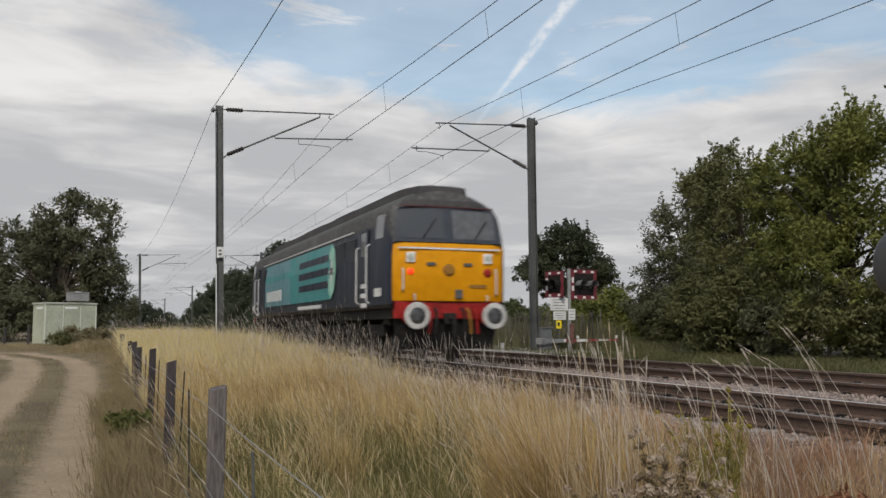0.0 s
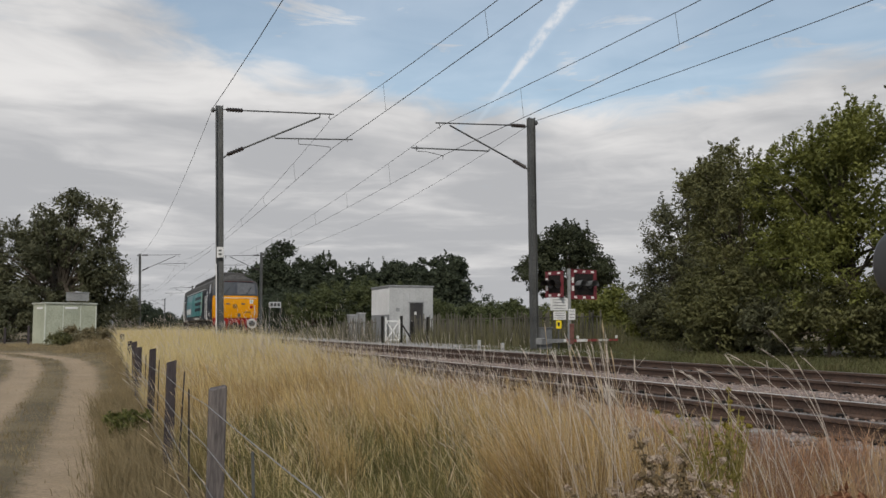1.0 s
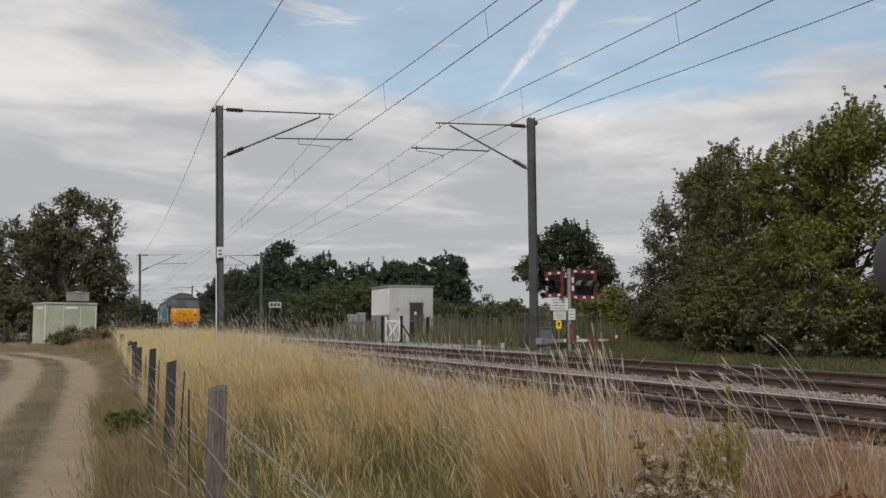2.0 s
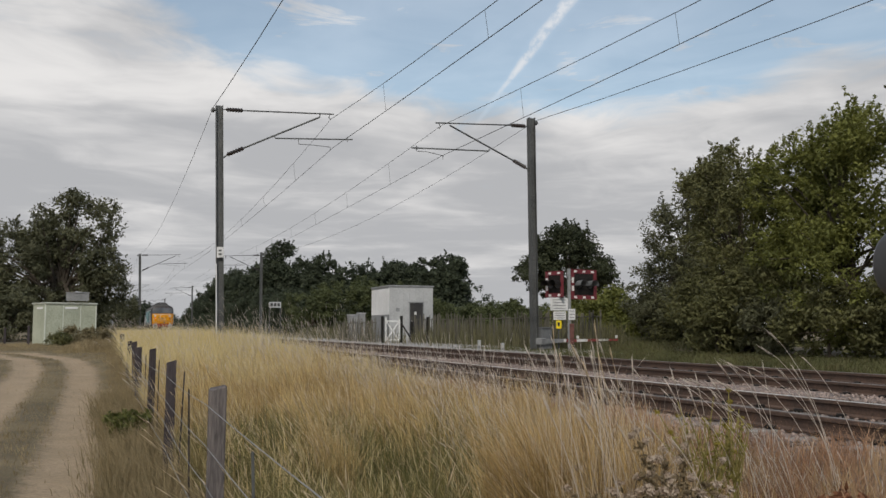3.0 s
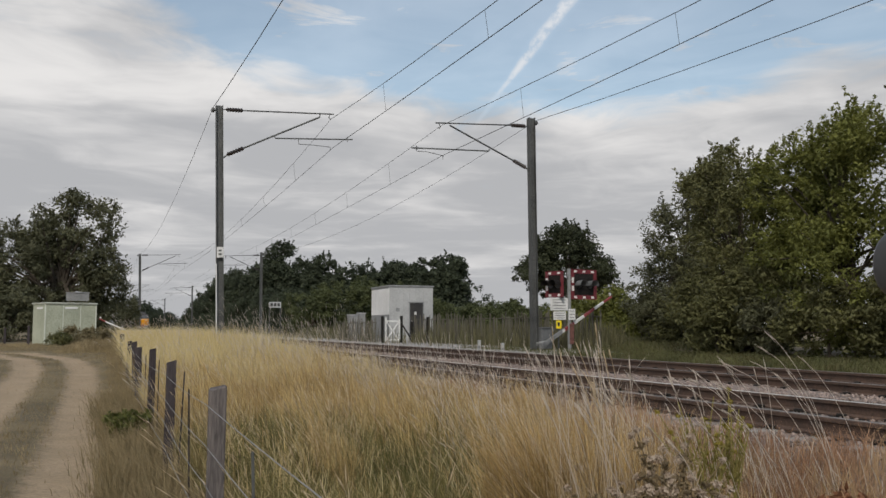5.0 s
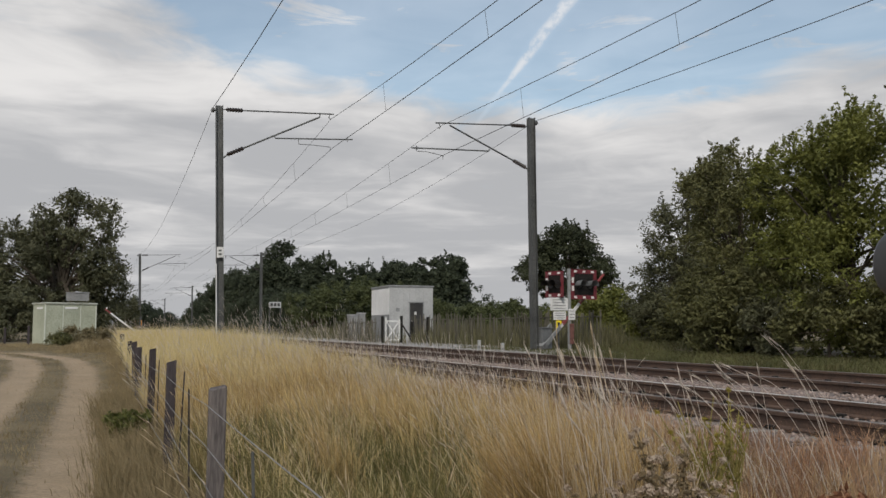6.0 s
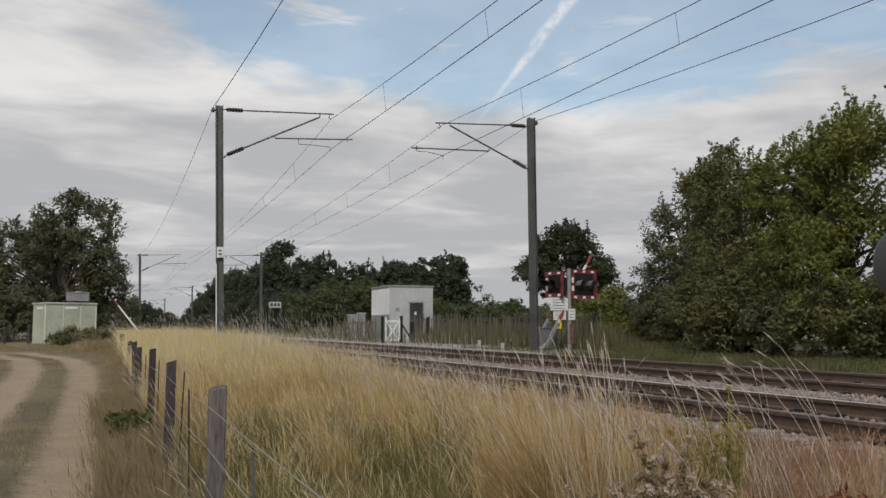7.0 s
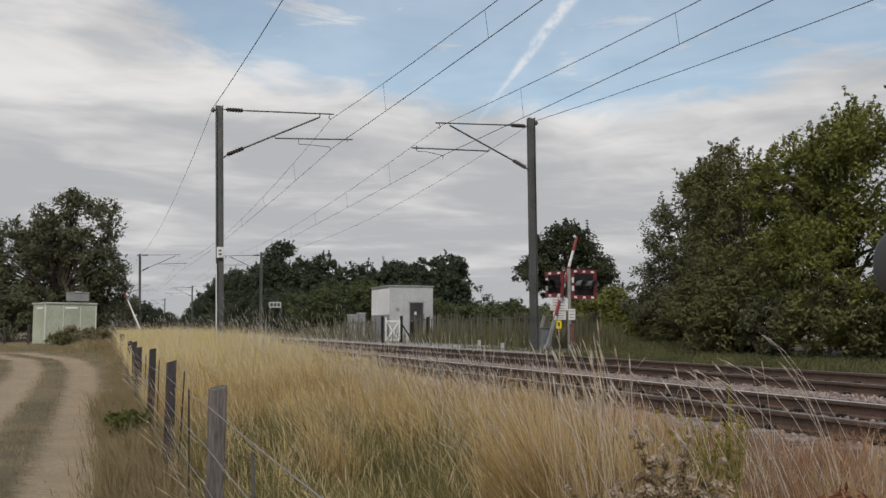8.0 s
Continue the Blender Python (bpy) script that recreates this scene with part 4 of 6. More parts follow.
def make_trees():
    hedge = [("tall hedgerow tree with small dark green leaves", 22.0, 30.9, LEAF_OAK, [(0, 0.2, 1.9, 2.0, 2.4, 2.3), (0, -0.7, 4.3, 1.7, 1.8, 2.0), (0.5, -1.7, 5.8, 1.3, 1.4, 1.4), (-0.2, 1.1, 1.1, 1.1, 1.1, 1.2)]),
             ("tall dense hedgerow tree with dark green leaves", 18.6, 22.9, LEAF, [(0, 0, 2.3, 2.1, 2.8, 2.5), (0, 0.4, 4.6, 1.7, 1.9, 1.8), (-0.9, -0.6, 1.4, 1.3, 2.2, 1.6)]),
             ("tall dense hedgerow tree with bright yellow-green leaves", 18.5, 18.4, LEAF_BRIGHT, [(0, 0, 2.4, 2.2, 2.8, 2.5), (0.2, 0.2, 4.7, 1.7, 2.2, 1.7), (0.1, 0.1, 5.6, 0.7, 0.8, 0.8), (0.1, 2.3, 4.5, 1.4, 1.5, 1.5), (-1.0, -0.4, 1.8, 1.2, 2.2, 1.8)]),
             ("tall dense hedgerow tree with dark green leaves", 18.9, 13.6, LEAF, [(0, 0, 2.6, 2.4, 3.0, 2.8), (0.2, 0.8, 5.7, 1.8, 2.4, 1.8), (-1.0, 0.4, 1.6, 1.2, 2.6, 1.6)]),
             ("tall dense hedgerow tree with dark green leaves", 19.2, 7.5, LEAF, [(0, 0, 2.8, 2.4, 3.2, 3.0), (0.2, 0.4, 5.0, 1.9, 2.4, 1.6)])]
    for i, (label, x, y, mat, blobs) in enumerate(hedge):
        tree("hawthorn_tree", label, "tree", (x, y, 0.1), blobs, 540 if i else 640, 92, 0.44, 0.066, mat, 11 + i, 0.17, 40, 150, "hedgerow trees", 0.9)
    for i in range(9):
        x, y = ((22.8, 30.0), (20.9, 29.4))[i] if i < 2 else (16.9 + 0.3 * (i % 2), 26.6 - i * 2.2)
        tree("hedge_shrub", "low dark shrub at the foot of the hedgerow", "shrub", (x, y, 0.05),
             [(0, 0, 0.8, 0.9, 1.4, 0.9), (0.3, 0.5, 1.4, 0.7, 0.9, 0.6)], 110, 46, 0.36, 0.07, LEAF if i % 3 else LEAF_OAK, 40 + i, 0.05, 10, 10, "hedgerow shrubs")
    tree("rounded_tree", "dark rounded tree behind the crossing lights", "tree", (32.2, 59.5, 0.1),
         [(0, 0, 4.9, 3.5, 2.6, 2.3), (0.2, 0, 7.2, 1.9, 1.6, 1.5), (-2.5, 0, 4.5, 1.8, 1.8, 1.3), (2.6, 0, 4.7, 1.7, 1.6, 1.3), (-1.3, 0, 6.2, 1.5, 1.4, 1.1), (1.6, 0, 6.2, 1.4, 1.4, 1.0)], 360, 80, 0.55, 0.12, LEAF_DARK, 15, 0.3, 30, 120, reach=0.9)
    tree("oak_tree", "big dark green oak beside the farm track", "tree", (-3.4, 74, -0.1),
         [(0, 0, 4.4, 4.6, 4.0, 4.0), (1.3, 0, 8.3, 3.1, 2.9, 3.1), (-2.6, 0, 6.0, 3.0, 3, 3.0), (3.3, 0, 4.6, 1.8, 2, 2.2), (0, -1, 2.0, 5.0, 2, 2.2)], 700, 80, 0.75, 0.13, LEAF_OAK, 16, 0.45, 60, 100)
    tree("oak_tree", "dark green oak behind the farm track", "tree", (-11.6, 78, -0.1),
         [(0, 0, 3.4, 4.6, 4.0, 3.0), (1.4, 0, 6.2, 2.4, 2.4, 2.0), (3.4, 0, 3.6, 2.4, 2, 2.4)], 300, 80, 0.8, 0.14, LEAF_OAK, 17, 0.4, 30, 50)
    # shrubs under the oaks
    for i, x in enumerate((-13.0, -9.4, -6.2)):
        tree("field_shrub", "dark shrub under the oaks", "shrub", (x, 68 + (i % 2) * 4, -0.1), [(0, 0, 1.4, 2.2, 1.6, 1.6), (0.6, 0, 2.4, 1.4, 1.2, 1.0)], 150, 50, 0.5, 0.11, LEAF_OAK, 60 + i, 0.07, 12, 20, "shrubs under the oaks")
    # trees along the far side of the line, farther on
    for i, (x, y, h, w) in enumerate([(19.9, 112, 12.4, 2.5), (20.6, 128, 10.6, 3.2), (19.6, 146, 10.6, 3.6), (19.4, 166, 10.6, 3.6), (18.8, 186, 7.8, 3.2), (18.6, 204, 5.4, 3.0), (18.4, 222, 3.6, 2.6),
                                      (22.2, 109, 9.6, 3.0), (24.4, 107, 10.4, 2.8), (26.8, 105, 8.8, 3.2), (29.2, 104, 8.6, 3.2), (31.4, 102, 9.0, 3.0), (33.2, 101, 9.8, 2.8), (35.2, 99, 9.8, 3.0), (37.4, 98, 9.2, 2.7), (36.4, 95, 9.4, 2.4),
                                      (20.5, 120, 10.0, 3.2), (20.2, 137, 10.4, 3.4), (19.6, 156, 10.6, 3.6), (18.9, 176, 9.2, 3.2), (30.0, 108, 7.8, 4.0), (25.4, 111, 8.2, 4.0), (21.2, 115, 8.2, 4.0)]):
        tree("lineside_tree", "dark lineside tree with a ragged crown", "tree", (x, y, 0.1),
             [(0, 0, h * 0.36, w, w, h * 0.36), (0.15 * w, 0, h * 0.66, w * 0.76, w * 0.7, h * 0.30), (-0.3 * w, 0, h * 0.56, w * 0.66, w * 0.6, h * 0.26), (0, -w * 0.3, h * 0.2, w * 1.15, w, h * 0.22)],
             380, 44, 0.62, 0.2, LEAF_FAR, 80 + i, 0.2, 14, 90, "lineside trees", 0.8)
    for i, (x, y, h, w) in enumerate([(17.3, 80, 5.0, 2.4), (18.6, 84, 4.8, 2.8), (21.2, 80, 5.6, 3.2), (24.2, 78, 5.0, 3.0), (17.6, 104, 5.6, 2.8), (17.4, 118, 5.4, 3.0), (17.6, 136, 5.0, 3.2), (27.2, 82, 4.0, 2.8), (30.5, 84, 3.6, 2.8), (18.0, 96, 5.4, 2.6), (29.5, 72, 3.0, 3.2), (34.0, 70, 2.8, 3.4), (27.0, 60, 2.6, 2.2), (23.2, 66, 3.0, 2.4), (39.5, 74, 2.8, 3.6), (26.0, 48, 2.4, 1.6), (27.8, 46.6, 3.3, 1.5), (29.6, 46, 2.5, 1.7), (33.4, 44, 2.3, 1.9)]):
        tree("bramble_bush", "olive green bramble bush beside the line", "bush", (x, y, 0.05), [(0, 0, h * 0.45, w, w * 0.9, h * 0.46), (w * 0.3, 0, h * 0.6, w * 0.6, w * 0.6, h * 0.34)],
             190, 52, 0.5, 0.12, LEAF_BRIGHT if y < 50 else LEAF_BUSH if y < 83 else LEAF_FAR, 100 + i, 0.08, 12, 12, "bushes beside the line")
    for i, (x, y, h, w) in enumerate([(-1.75, 51.6, 1.15, 0.75), (-0.9, 51.0, 1.0, 0.7), (-2.15, 50.2, 0.75, 0.6), (-0.2, 51.5, 1.05, 0.7), (0.2, 53.5, 1.0, 0.6)]):
        tree("withered_bush", "low brownish bush in front of the relay hut", "bush", (x, y, -0.18), [(0, 0, h * 0.42, w, w * 0.8, h * 0.42), (w * 0.2, 0, h * 0.7, w * 0.5, w * 0.5, h * 0.3)],
             70, 40, 0.26, 0.055, LEAF if i == 2 else BRUSH, 160 + i, 0.03, 10, 16, "bushes by the relay hut")
    tree("field_shrub", "dark shrub beneath the raised equipment case", "shrub", (2.35, 98.5, -0.1), [(0, 0, 0.9, 1.0, 0.9, 0.95), (-0.3, 0, 1.5, 0.7, 0.6, 0.6), (0.35, 0, 1.4, 0.6, 0.6, 0.6)], 110, 50, 0.4, 0.09, LEAF_DARK, 66, 0.06, 10, 10)
    for i, (x, y, h, w) in enumerate([(0.3, 86, 3.6, 1.3), (1.9, 90, 3.9, 1.2)]):
        tree("field_shrub", "dark ragged shrub beside the raised equipment case", "shrub", (x, y, -0.1), [(0, 0, h * 0.4, w, 1.0, h * 0.42), (0.2, 0, h * 0.72, w * 0.7, 0.8, h * 0.28)], 130, 46, 0.42, 0.1, LEAF_OAK, 170 + i, 0.06, 10, 14, "shrubs beside the equipment case")
    # distant woods
    rng = np.random.default_rng(9)
    for name, label, line, h in (("distant_wood", "distant dark wood on the skyline", [(150, 380), (330, 330)], 21), ("distant_wood", "distant dark wood beyond the railway", [(11, 400), (29, 400)], 15), ("distant_wood", "distant dark wood across the fields", [(-80, 300), (1, 290)], 11), ("distant_wood", "distant dark trees across the fields", [(-120, 110), (-22, 96)], 7)):
        (xa, ya), (xb, yb) = line
        k = 420
        t = rng.random(k)
        c = np.stack([xa + (xb - xa) * t, ya + (yb - ya) * t + rng.normal(size=k) * 4, h * rng.random(k) ** 0.7 * (0.7 + 0.3 * np.sin(t * 41) * np.sin(t * 17 + 1)) * (1 - 0.62 * t if xa == 11 else 1)], 1)
        v, f = leaf_cloud(rng, c, np.full(k, 2.2), 22, 0.7, None)
        tagged(link(name, fast_mesh(name, v, f, LEAF_FAR)), label, "wood", kind="stuff")


make_trees()


BROWN_POST = surface("brown_post", (0.09, 0.035, 0.03), (0.19, 0.085, 0.07), 0.7, grain=12, stain=3)


# ---------------------------------------------------------------- wire fence by the farm track
WOOD_PALE = surface("bleached_wood", (0.055, 0.047, 0.046), (0.18, 0.157, 0.15), 0.9, grain=14, stain=3, stretch=(6, 6, 0.6), bump=0.5)


def make_fence():
    fence = thing("wire_fence", "weathered wooden post and wire fence beside the tall grass", "fence")
    X = 0.607
    posts = [(5.29, 0.462, 0.047, 0.4), (9.13, 0.48, 0.046, 0.8), (12.66, 0.52, 0.044, 0.6), (17.05, 0.46, 0.055, -1.0), (18.9, 0.53, 0.045, -1.5), (24.5, 0.47, 0.05, 1.5), (31.9, 0.60, 0.06, -1.5), (36.5, 0.55, 0.05, 2.0), (48, 0.62, 0.055, -2), (60, 0.5, 0.05, 2)]
    for y, top, r, leanx in posts:
        g = float(ground_z(X, y))
        h = top - g
        s = Shape()
        s.box(-r, r, -r, r, -0.4, h, bevel=0.008)
        for v in s.bm.verts:
            if v.co.z > h - 0.02:
                v.co.z += 0.012 * math.sin(v.co.x * 60) + 0.01 * random.uniform(-1, 1)
            v.co.x += random.uniform(-0.004, 0.004)
            v.co.y += random.uniform(-0.004, 0.004)
        part("fence_post", s, WOOD_PALE if y < 6 else WOOD, fence, "pale grey weathered post" if y < 6 else "dark weathered wooden post", at=pose(X, y, g, random.uniform(-2, 2), leanx, random.uniform(-8, 8)))
    for y, top in ((2.86, 0.20), (3.92, 0.28), (7.11, 0.34), (8.34, 0.42), (11.6, 0.41), (15.2, 0.38), (21.4, 0.42)):
        g = float(ground_z(X, y))
        s = Shape()
        s.box(-0.006, 0.006, -0.006, 0.006, -0.2, top - g, bevel=0.0015)
        part("wire_spacer", s, WOOD if y > 5 else GALV, fence, "thin dark wire spacer stake" if y > 5 else "thin grey wire spacer stake", at=pose(X + 0.03, y, g, 0, random.uniform(-2.5, 2.5), 0))
    for z, sag in ((0.375, 0.02), (0.15, 0.02), (-0.06, 0.03), (-0.28, 0.02)):
        ys = [-2.0] + [p[0] for p in posts]
        s = Shape()
        for a, b in zip(ys, ys[1:]):
            za, zb = (z + (float(ground_z(X, v)) + 0.65) * 0.8 if v > 12 else z for v in (a, b))
            pts = [(X - 0.06, a + (b - a) * i / 6, za + (zb - za) * i / 6 - 4 * sag * (i / 6) * (1 - i / 6)) for i in range(7)]
            s.path(pts, 0.0022, 5)
        part("strand", s, FENCE_WIRE, fence, "thin galvanised wire strand")


make_fence()

CREAM = surface("cream_green_paint", (0.29, 0.31, 0.235), (0.47, 0.49, 0.385), 0.6, grain=10, stain=0.9, bump=0.05)
CREAM_TRIM = surface("cream_trim", (0.50, 0.53, 0.46), (0.66, 0.68, 0.60), 0.6, grain=10, stain=2)
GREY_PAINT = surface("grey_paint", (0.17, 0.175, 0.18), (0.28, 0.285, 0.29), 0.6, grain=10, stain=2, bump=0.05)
CASE_GREY = surface("case_grey", (0.10, 0.105, 0.11), (0.18, 0.185, 0.19), 0.6, grain=10, stain=2, bump=0.05)
PALE_PANEL = surface("pale_grey_panel", (0.32, 0.325, 0.33), (0.44, 0.445, 0.45), 0.6, grain=9, stain=1.0, bump=0.04)
WHITE_PANEL = surface("white_panel", (0.66, 0.66, 0.66), (0.80, 0.80, 0.80), 0.55, grain=9, stain=1.0, bump=0.04)
DARK_DOOR = surface("dark_door", (0.016, 0.015, 0.016), (0.040, 0.037, 0.036), 0.6, grain=9, stain=2)
RED_BOARD = surface("red_border", (0.10, 0.012, 0.02), (0.19, 0.028, 0.036), 0.5, grain=14, stain=3, bump=0.04)
RED_STRIPE = surface("red_stripe", (0.20, 0.032, 0.034), (0.32, 0.065, 0.06), 0.5, grain=14, stain=3, bump=0.04)
YELLOW_SIGN = plain("yellow_sign", (0.80, 0.62, 0.02), 0.5)
PALING = surface("weathered_paling", (0.05, 0.046, 0.034), (0.155, 0.142, 0.108), 0.9, grain=12, stain=3, random=0.6, stretch=(4, 4, 0.5))


# ---------------------------------------------------------------- huts and cabinets
def make_relay_hut():
    hut = thing("relay_hut", "cream painted steel relay hut beside the farm track", "hut", pose(-3.06, 54.8, -0.3, 0, 0, 21))
    W, D, H = 2.8, 2.1, 2.44
    s = Shape()
    s.box(0, W, 0, D, 0, H, bevel=0.015)
    part("body", s, CREAM, hut)
    s = Shape()
    s.box(-0.05, W + 0.05, -0.06, D + 0.05, H, H + 0.05, bevel=0.01).box(-0.08, W + 0.08, -0.09, D + 0.08, H + 0.05, H + 0.09, bevel=0.02)
    part("roof", s, CREAM_TRIM, hut, "flat pale overhanging roof")
    for x in (0.0, W):
        s = Shape()
        s.box(x - 0.03, x + 0.03, -0.02, 0.04, 0, H - 0.02, bevel=0.006)
        part("corner_trim", s, CREAM_TRIM, hut)
    for x in (0.97, 1.93):
        s = Shape()
        s.box(x - 0.02, x + 0.02, -0.008, 0.0, 0.05, H - 0.05)
        part("panel_joint", s, CREAM_TRIM, hut)
    s = Shape()
    s.box(1.05, 1.75, -0.025, 0.0, H - 0.26, H - 0.15, bevel=0.004)
    part("vent", s, WHITE_PANEL, hut, "white ventilation strip")
    s = Shape()
    s.box(-0.03, 0.0, 0.45, 1.35, H - 0.28, H - 0.16, bevel=0.004)
    part("vent", s, WHITE_PANEL, hut, "white ventilation strip")
    s = Shape()
    s.box(-0.08, W + 0.08, -0.08, D + 0.08, -0.3, 0.06)
    part("plinth", s, CONCRETE, hut)
    # grey equipment boxes on legs, farther back
    for name, x, y, z0, w, h, legs in (("equipment_case", -1.75, 67.0, 2.66, 1.45, 0.55, 2), ("equipment_case", 2.45, 95.3, 1.75, 1.7, 1.5, 3)):
        case = thing(name, "grey louvred equipment case raised on steel legs", "cabinet", pose(x, y, -0.12))
        z0 += 0.12
        s = Shape()
        s.box(-w / 2, w / 2, 0, 0.5, z0, z0 + h, bevel=0.02)
        part("body", s, GREY_PAINT if y < 70 else CASE_GREY, case)
        s = Shape()
        s.box(-w / 2 - 0.06, w / 2 + 0.06, -0.06, 0.56, z0 + h, z0 + h + 0.05, bevel=0.01)
        part("lid", s, GREY_PAINT, case)
        for i in range(4):
            s = Shape()
            zz = z0 + h * (0.2 + 0.18 * i)
            s.box(-w * 0.4, w * 0.4, -0.02, 0.0, zz, zz + 0.04)
            part("louvre", s, GREY_PAINT, case)
        for i in range(legs):
            s = Shape()
            xx = -w * 0.4 + w * 0.8 * i / (legs - 1)
            s.box(xx - 0.04, xx + 0.04, 0.2, 0.28, -0.2, z0)
            part("leg", s, GREY_PAINT, case)
    for x, y, h in ((-3.81, 54.0, 1.05), (-5.2, 56.5, 0.95)):
        post = thing("marker_post", "short dark wooden marker post", "post", pose(x, y, float(ground_z(x, y))), "marker posts")
        s = Shape()
        s.box(-0.06, 0.06, -0.06, 0.06, -0.2, h, bevel=0.015)
        part("shaft", s, WOOD, post)


def make_shelter():
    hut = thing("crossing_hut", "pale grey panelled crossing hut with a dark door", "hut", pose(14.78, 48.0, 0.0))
    W, D, H = 2.55, 3.6, 3.16
    s = Shape()
    s.box(0, W, 0, D, 0, H)
    body = part("body", s, PALE_PANEL, hut)
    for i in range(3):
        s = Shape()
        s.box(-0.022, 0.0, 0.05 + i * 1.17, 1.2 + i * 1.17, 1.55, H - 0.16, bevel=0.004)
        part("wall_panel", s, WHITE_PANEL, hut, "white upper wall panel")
        # grey here paints the shade on the lower half of this wall
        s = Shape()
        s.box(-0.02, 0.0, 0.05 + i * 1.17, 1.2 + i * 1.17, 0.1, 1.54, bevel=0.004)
        part("wall_panel", s, GREY_PAINT, hut, "lower wall panel with its shade painted grey")
    for a, b in ((0.03, 0.82), (0.83, 1.14), (1.98, 2.5)):
        s = Shape()
        s.box(a, b, -0.02, 0.0, 0.08, H - 0.16, bevel=0.004)
        part("wall_panel", s, PALE_PANEL, hut)
    s = Shape()
    s.box(1.15, 1.97, -0.02, 0.0, 2.26, H - 0.16, bevel=0.004)
    part("wall_panel", s, PALE_PANEL, hut)
    s = Shape()
    s.box(1.18, 1.94, -0.035, 0.0, 0.12, 2.2, bevel=0.006)
    door = part("door", s, DARK_DOOR, hut, "dark closed door")
    s = Shape()
    s.box(1.10, 2.02, -0.07, 0.0, 2.2, 2.27, bevel=0.006).box(1.12, 1.18, -0.05, 0.0, 0.1, 2.2).box(1.94, 2.0, -0.05, 0.0, 0.1, 2.2)
    part("door_frame", s, GREY_PAINT, hut)
    s = Shape()
    s.box(1.44, 1.56, -0.045, -0.035, 1.55, 1.72)
    part("door_sign", s, PLATE, door, "small pale sign")
    s = Shape()
    s.tube((1.27, -0.09, 1.05), (1.27, -0.09, 1.25), 0.015).tube((1.27, -0.09, 1.15), (1.27, -0.03, 1.15), 0.012)
    part("door_handle", s, SILVER, door)
    s = Shape()
    s.box(0.36, 0.58, -0.03, -0.02, 1.72, 1.92)
    part("notice", s, GREY_PAINT, hut, "small grey notice")
    s = Shape()
    s.box(-0.05, W + 0.05, -0.05, D + 0.05, H - 0.07, H + 0.02, bevel=0.012)
    part("roof", s, GREY_PAINT, hut, "flat grey roof with a dark edge")


def make_gate():
    gate = thing("wicket_gate", "small white wooden wicket gate with crossed braces", "gate", pose(13.72, 45.2, 0.06))
    w, h = 0.74, 1.22
    for x in (0, w):
        s = Shape()
        s.box(x - 0.04, x + 0.04, -0.025, 0.025, 0.06, h + (0.08 if x == 0 else 0), bevel=0.006)
        part("stile", s, WHITE, gate)
    for z in (0.12, h - 0.12):
        s = Shape()
        s.box(0.04, w - 0.04, -0.02, 0.02, z - 0.04, z + 0.04, bevel=0.006)
        part("gate_rail", s, WHITE, gate)
    for a, b in ((0.16, h - 0.16), (h - 0.16, 0.16)):
        s = Shape()
        s.tube((0.05, 0.03 if a > b else -0.03, a), (w - 0.05, 0.03 if a > b else -0.03, b), 0.04, seg=4)
        part("brace", s, WHITE, gate)
    for x, h2, lean in ((13.55, 1.38, 0), (14.58, 1.40, 0), (16.05, 1.35, 0), (15.15, 1.1, 0)):
        post = thing("gate_post", "dark square wooden gate post", "post", pose(x, 45.25, 0.04, 0, lean, 0), "gate posts")
        s = Shape()
        s.box(-0.065, 0.065, -0.065, 0.065, -0.3, h2, bevel=0.012)
        part("shaft", s, BLACK, post)
        if x == 14.58:
            s = Shape()
            s.tube((0.04, 0, 0.95), (0.62, 0, 0.1), 0.05, seg=4)
            part("stay", s, BLACK, post, "slanting dark stay")


def make_paling(x0, y0, x1, y1, step, h):
    fence = thing("paling_fence", "weathered wooden paling fence overgrown with weeds", "fence")
    n = int(math.hypot(x1 - x0, y1 - y0) / step)
    shapes = []
    for k in range(4):
        s = Shape()
        s.loft([[(-0.035, -0.012, 0), (0.035, -0.012, 0), (0.035, 0.012, 0), (-0.035, 0.012, 0)], [(-0.035, -0.012, 1), (0.035, -0.012, 1), (0.035, 0.012, 1), (-0.035, 0.012, 1)], [(-0.006, -0.012, 1.05), (0.006, -0.012, 1.05), (0.006, 0.012, 1.05), (-0.006, 0.012, 1.05)]], True, True)
        bm = s.bm
        for v in bm.verts:
            v.co.z *= h * random.uniform(0.98, 1.02) * (0.9 + 0.07 * k)
        bmesh.ops.recalc_face_normals(bm, faces=bm.faces)
        me = bpy.data.meshes.new("pale")
        bm.to_mesh(me)
        me.materials.append(PALING)
        shapes.append(me)
    turn = math.degrees(math.atan2(y1 - y0, x1 - x0))
    for i in range(n):
        if random.random() < 0.12:
            continue
        t = i / n
        x, y = x0 + (x1 - x0) * t, y0 + (y1 - y0) * t
        link("pale", random.choice(shapes), fence, at=pose(x, y, 0.02 + random.uniform(-0.06, 0.06), random.uniform(-3, 3), random.uniform(-5, 5), turn))
    for z in (0.35, 0.95):
        s = Shape()
        s.tube((x0, y0 + 0.03, z * h), (x1, y1 + 0.03, z * h), 0.02, seg=5)
        part("fence_rail", s, PALING, fence)
    return fence


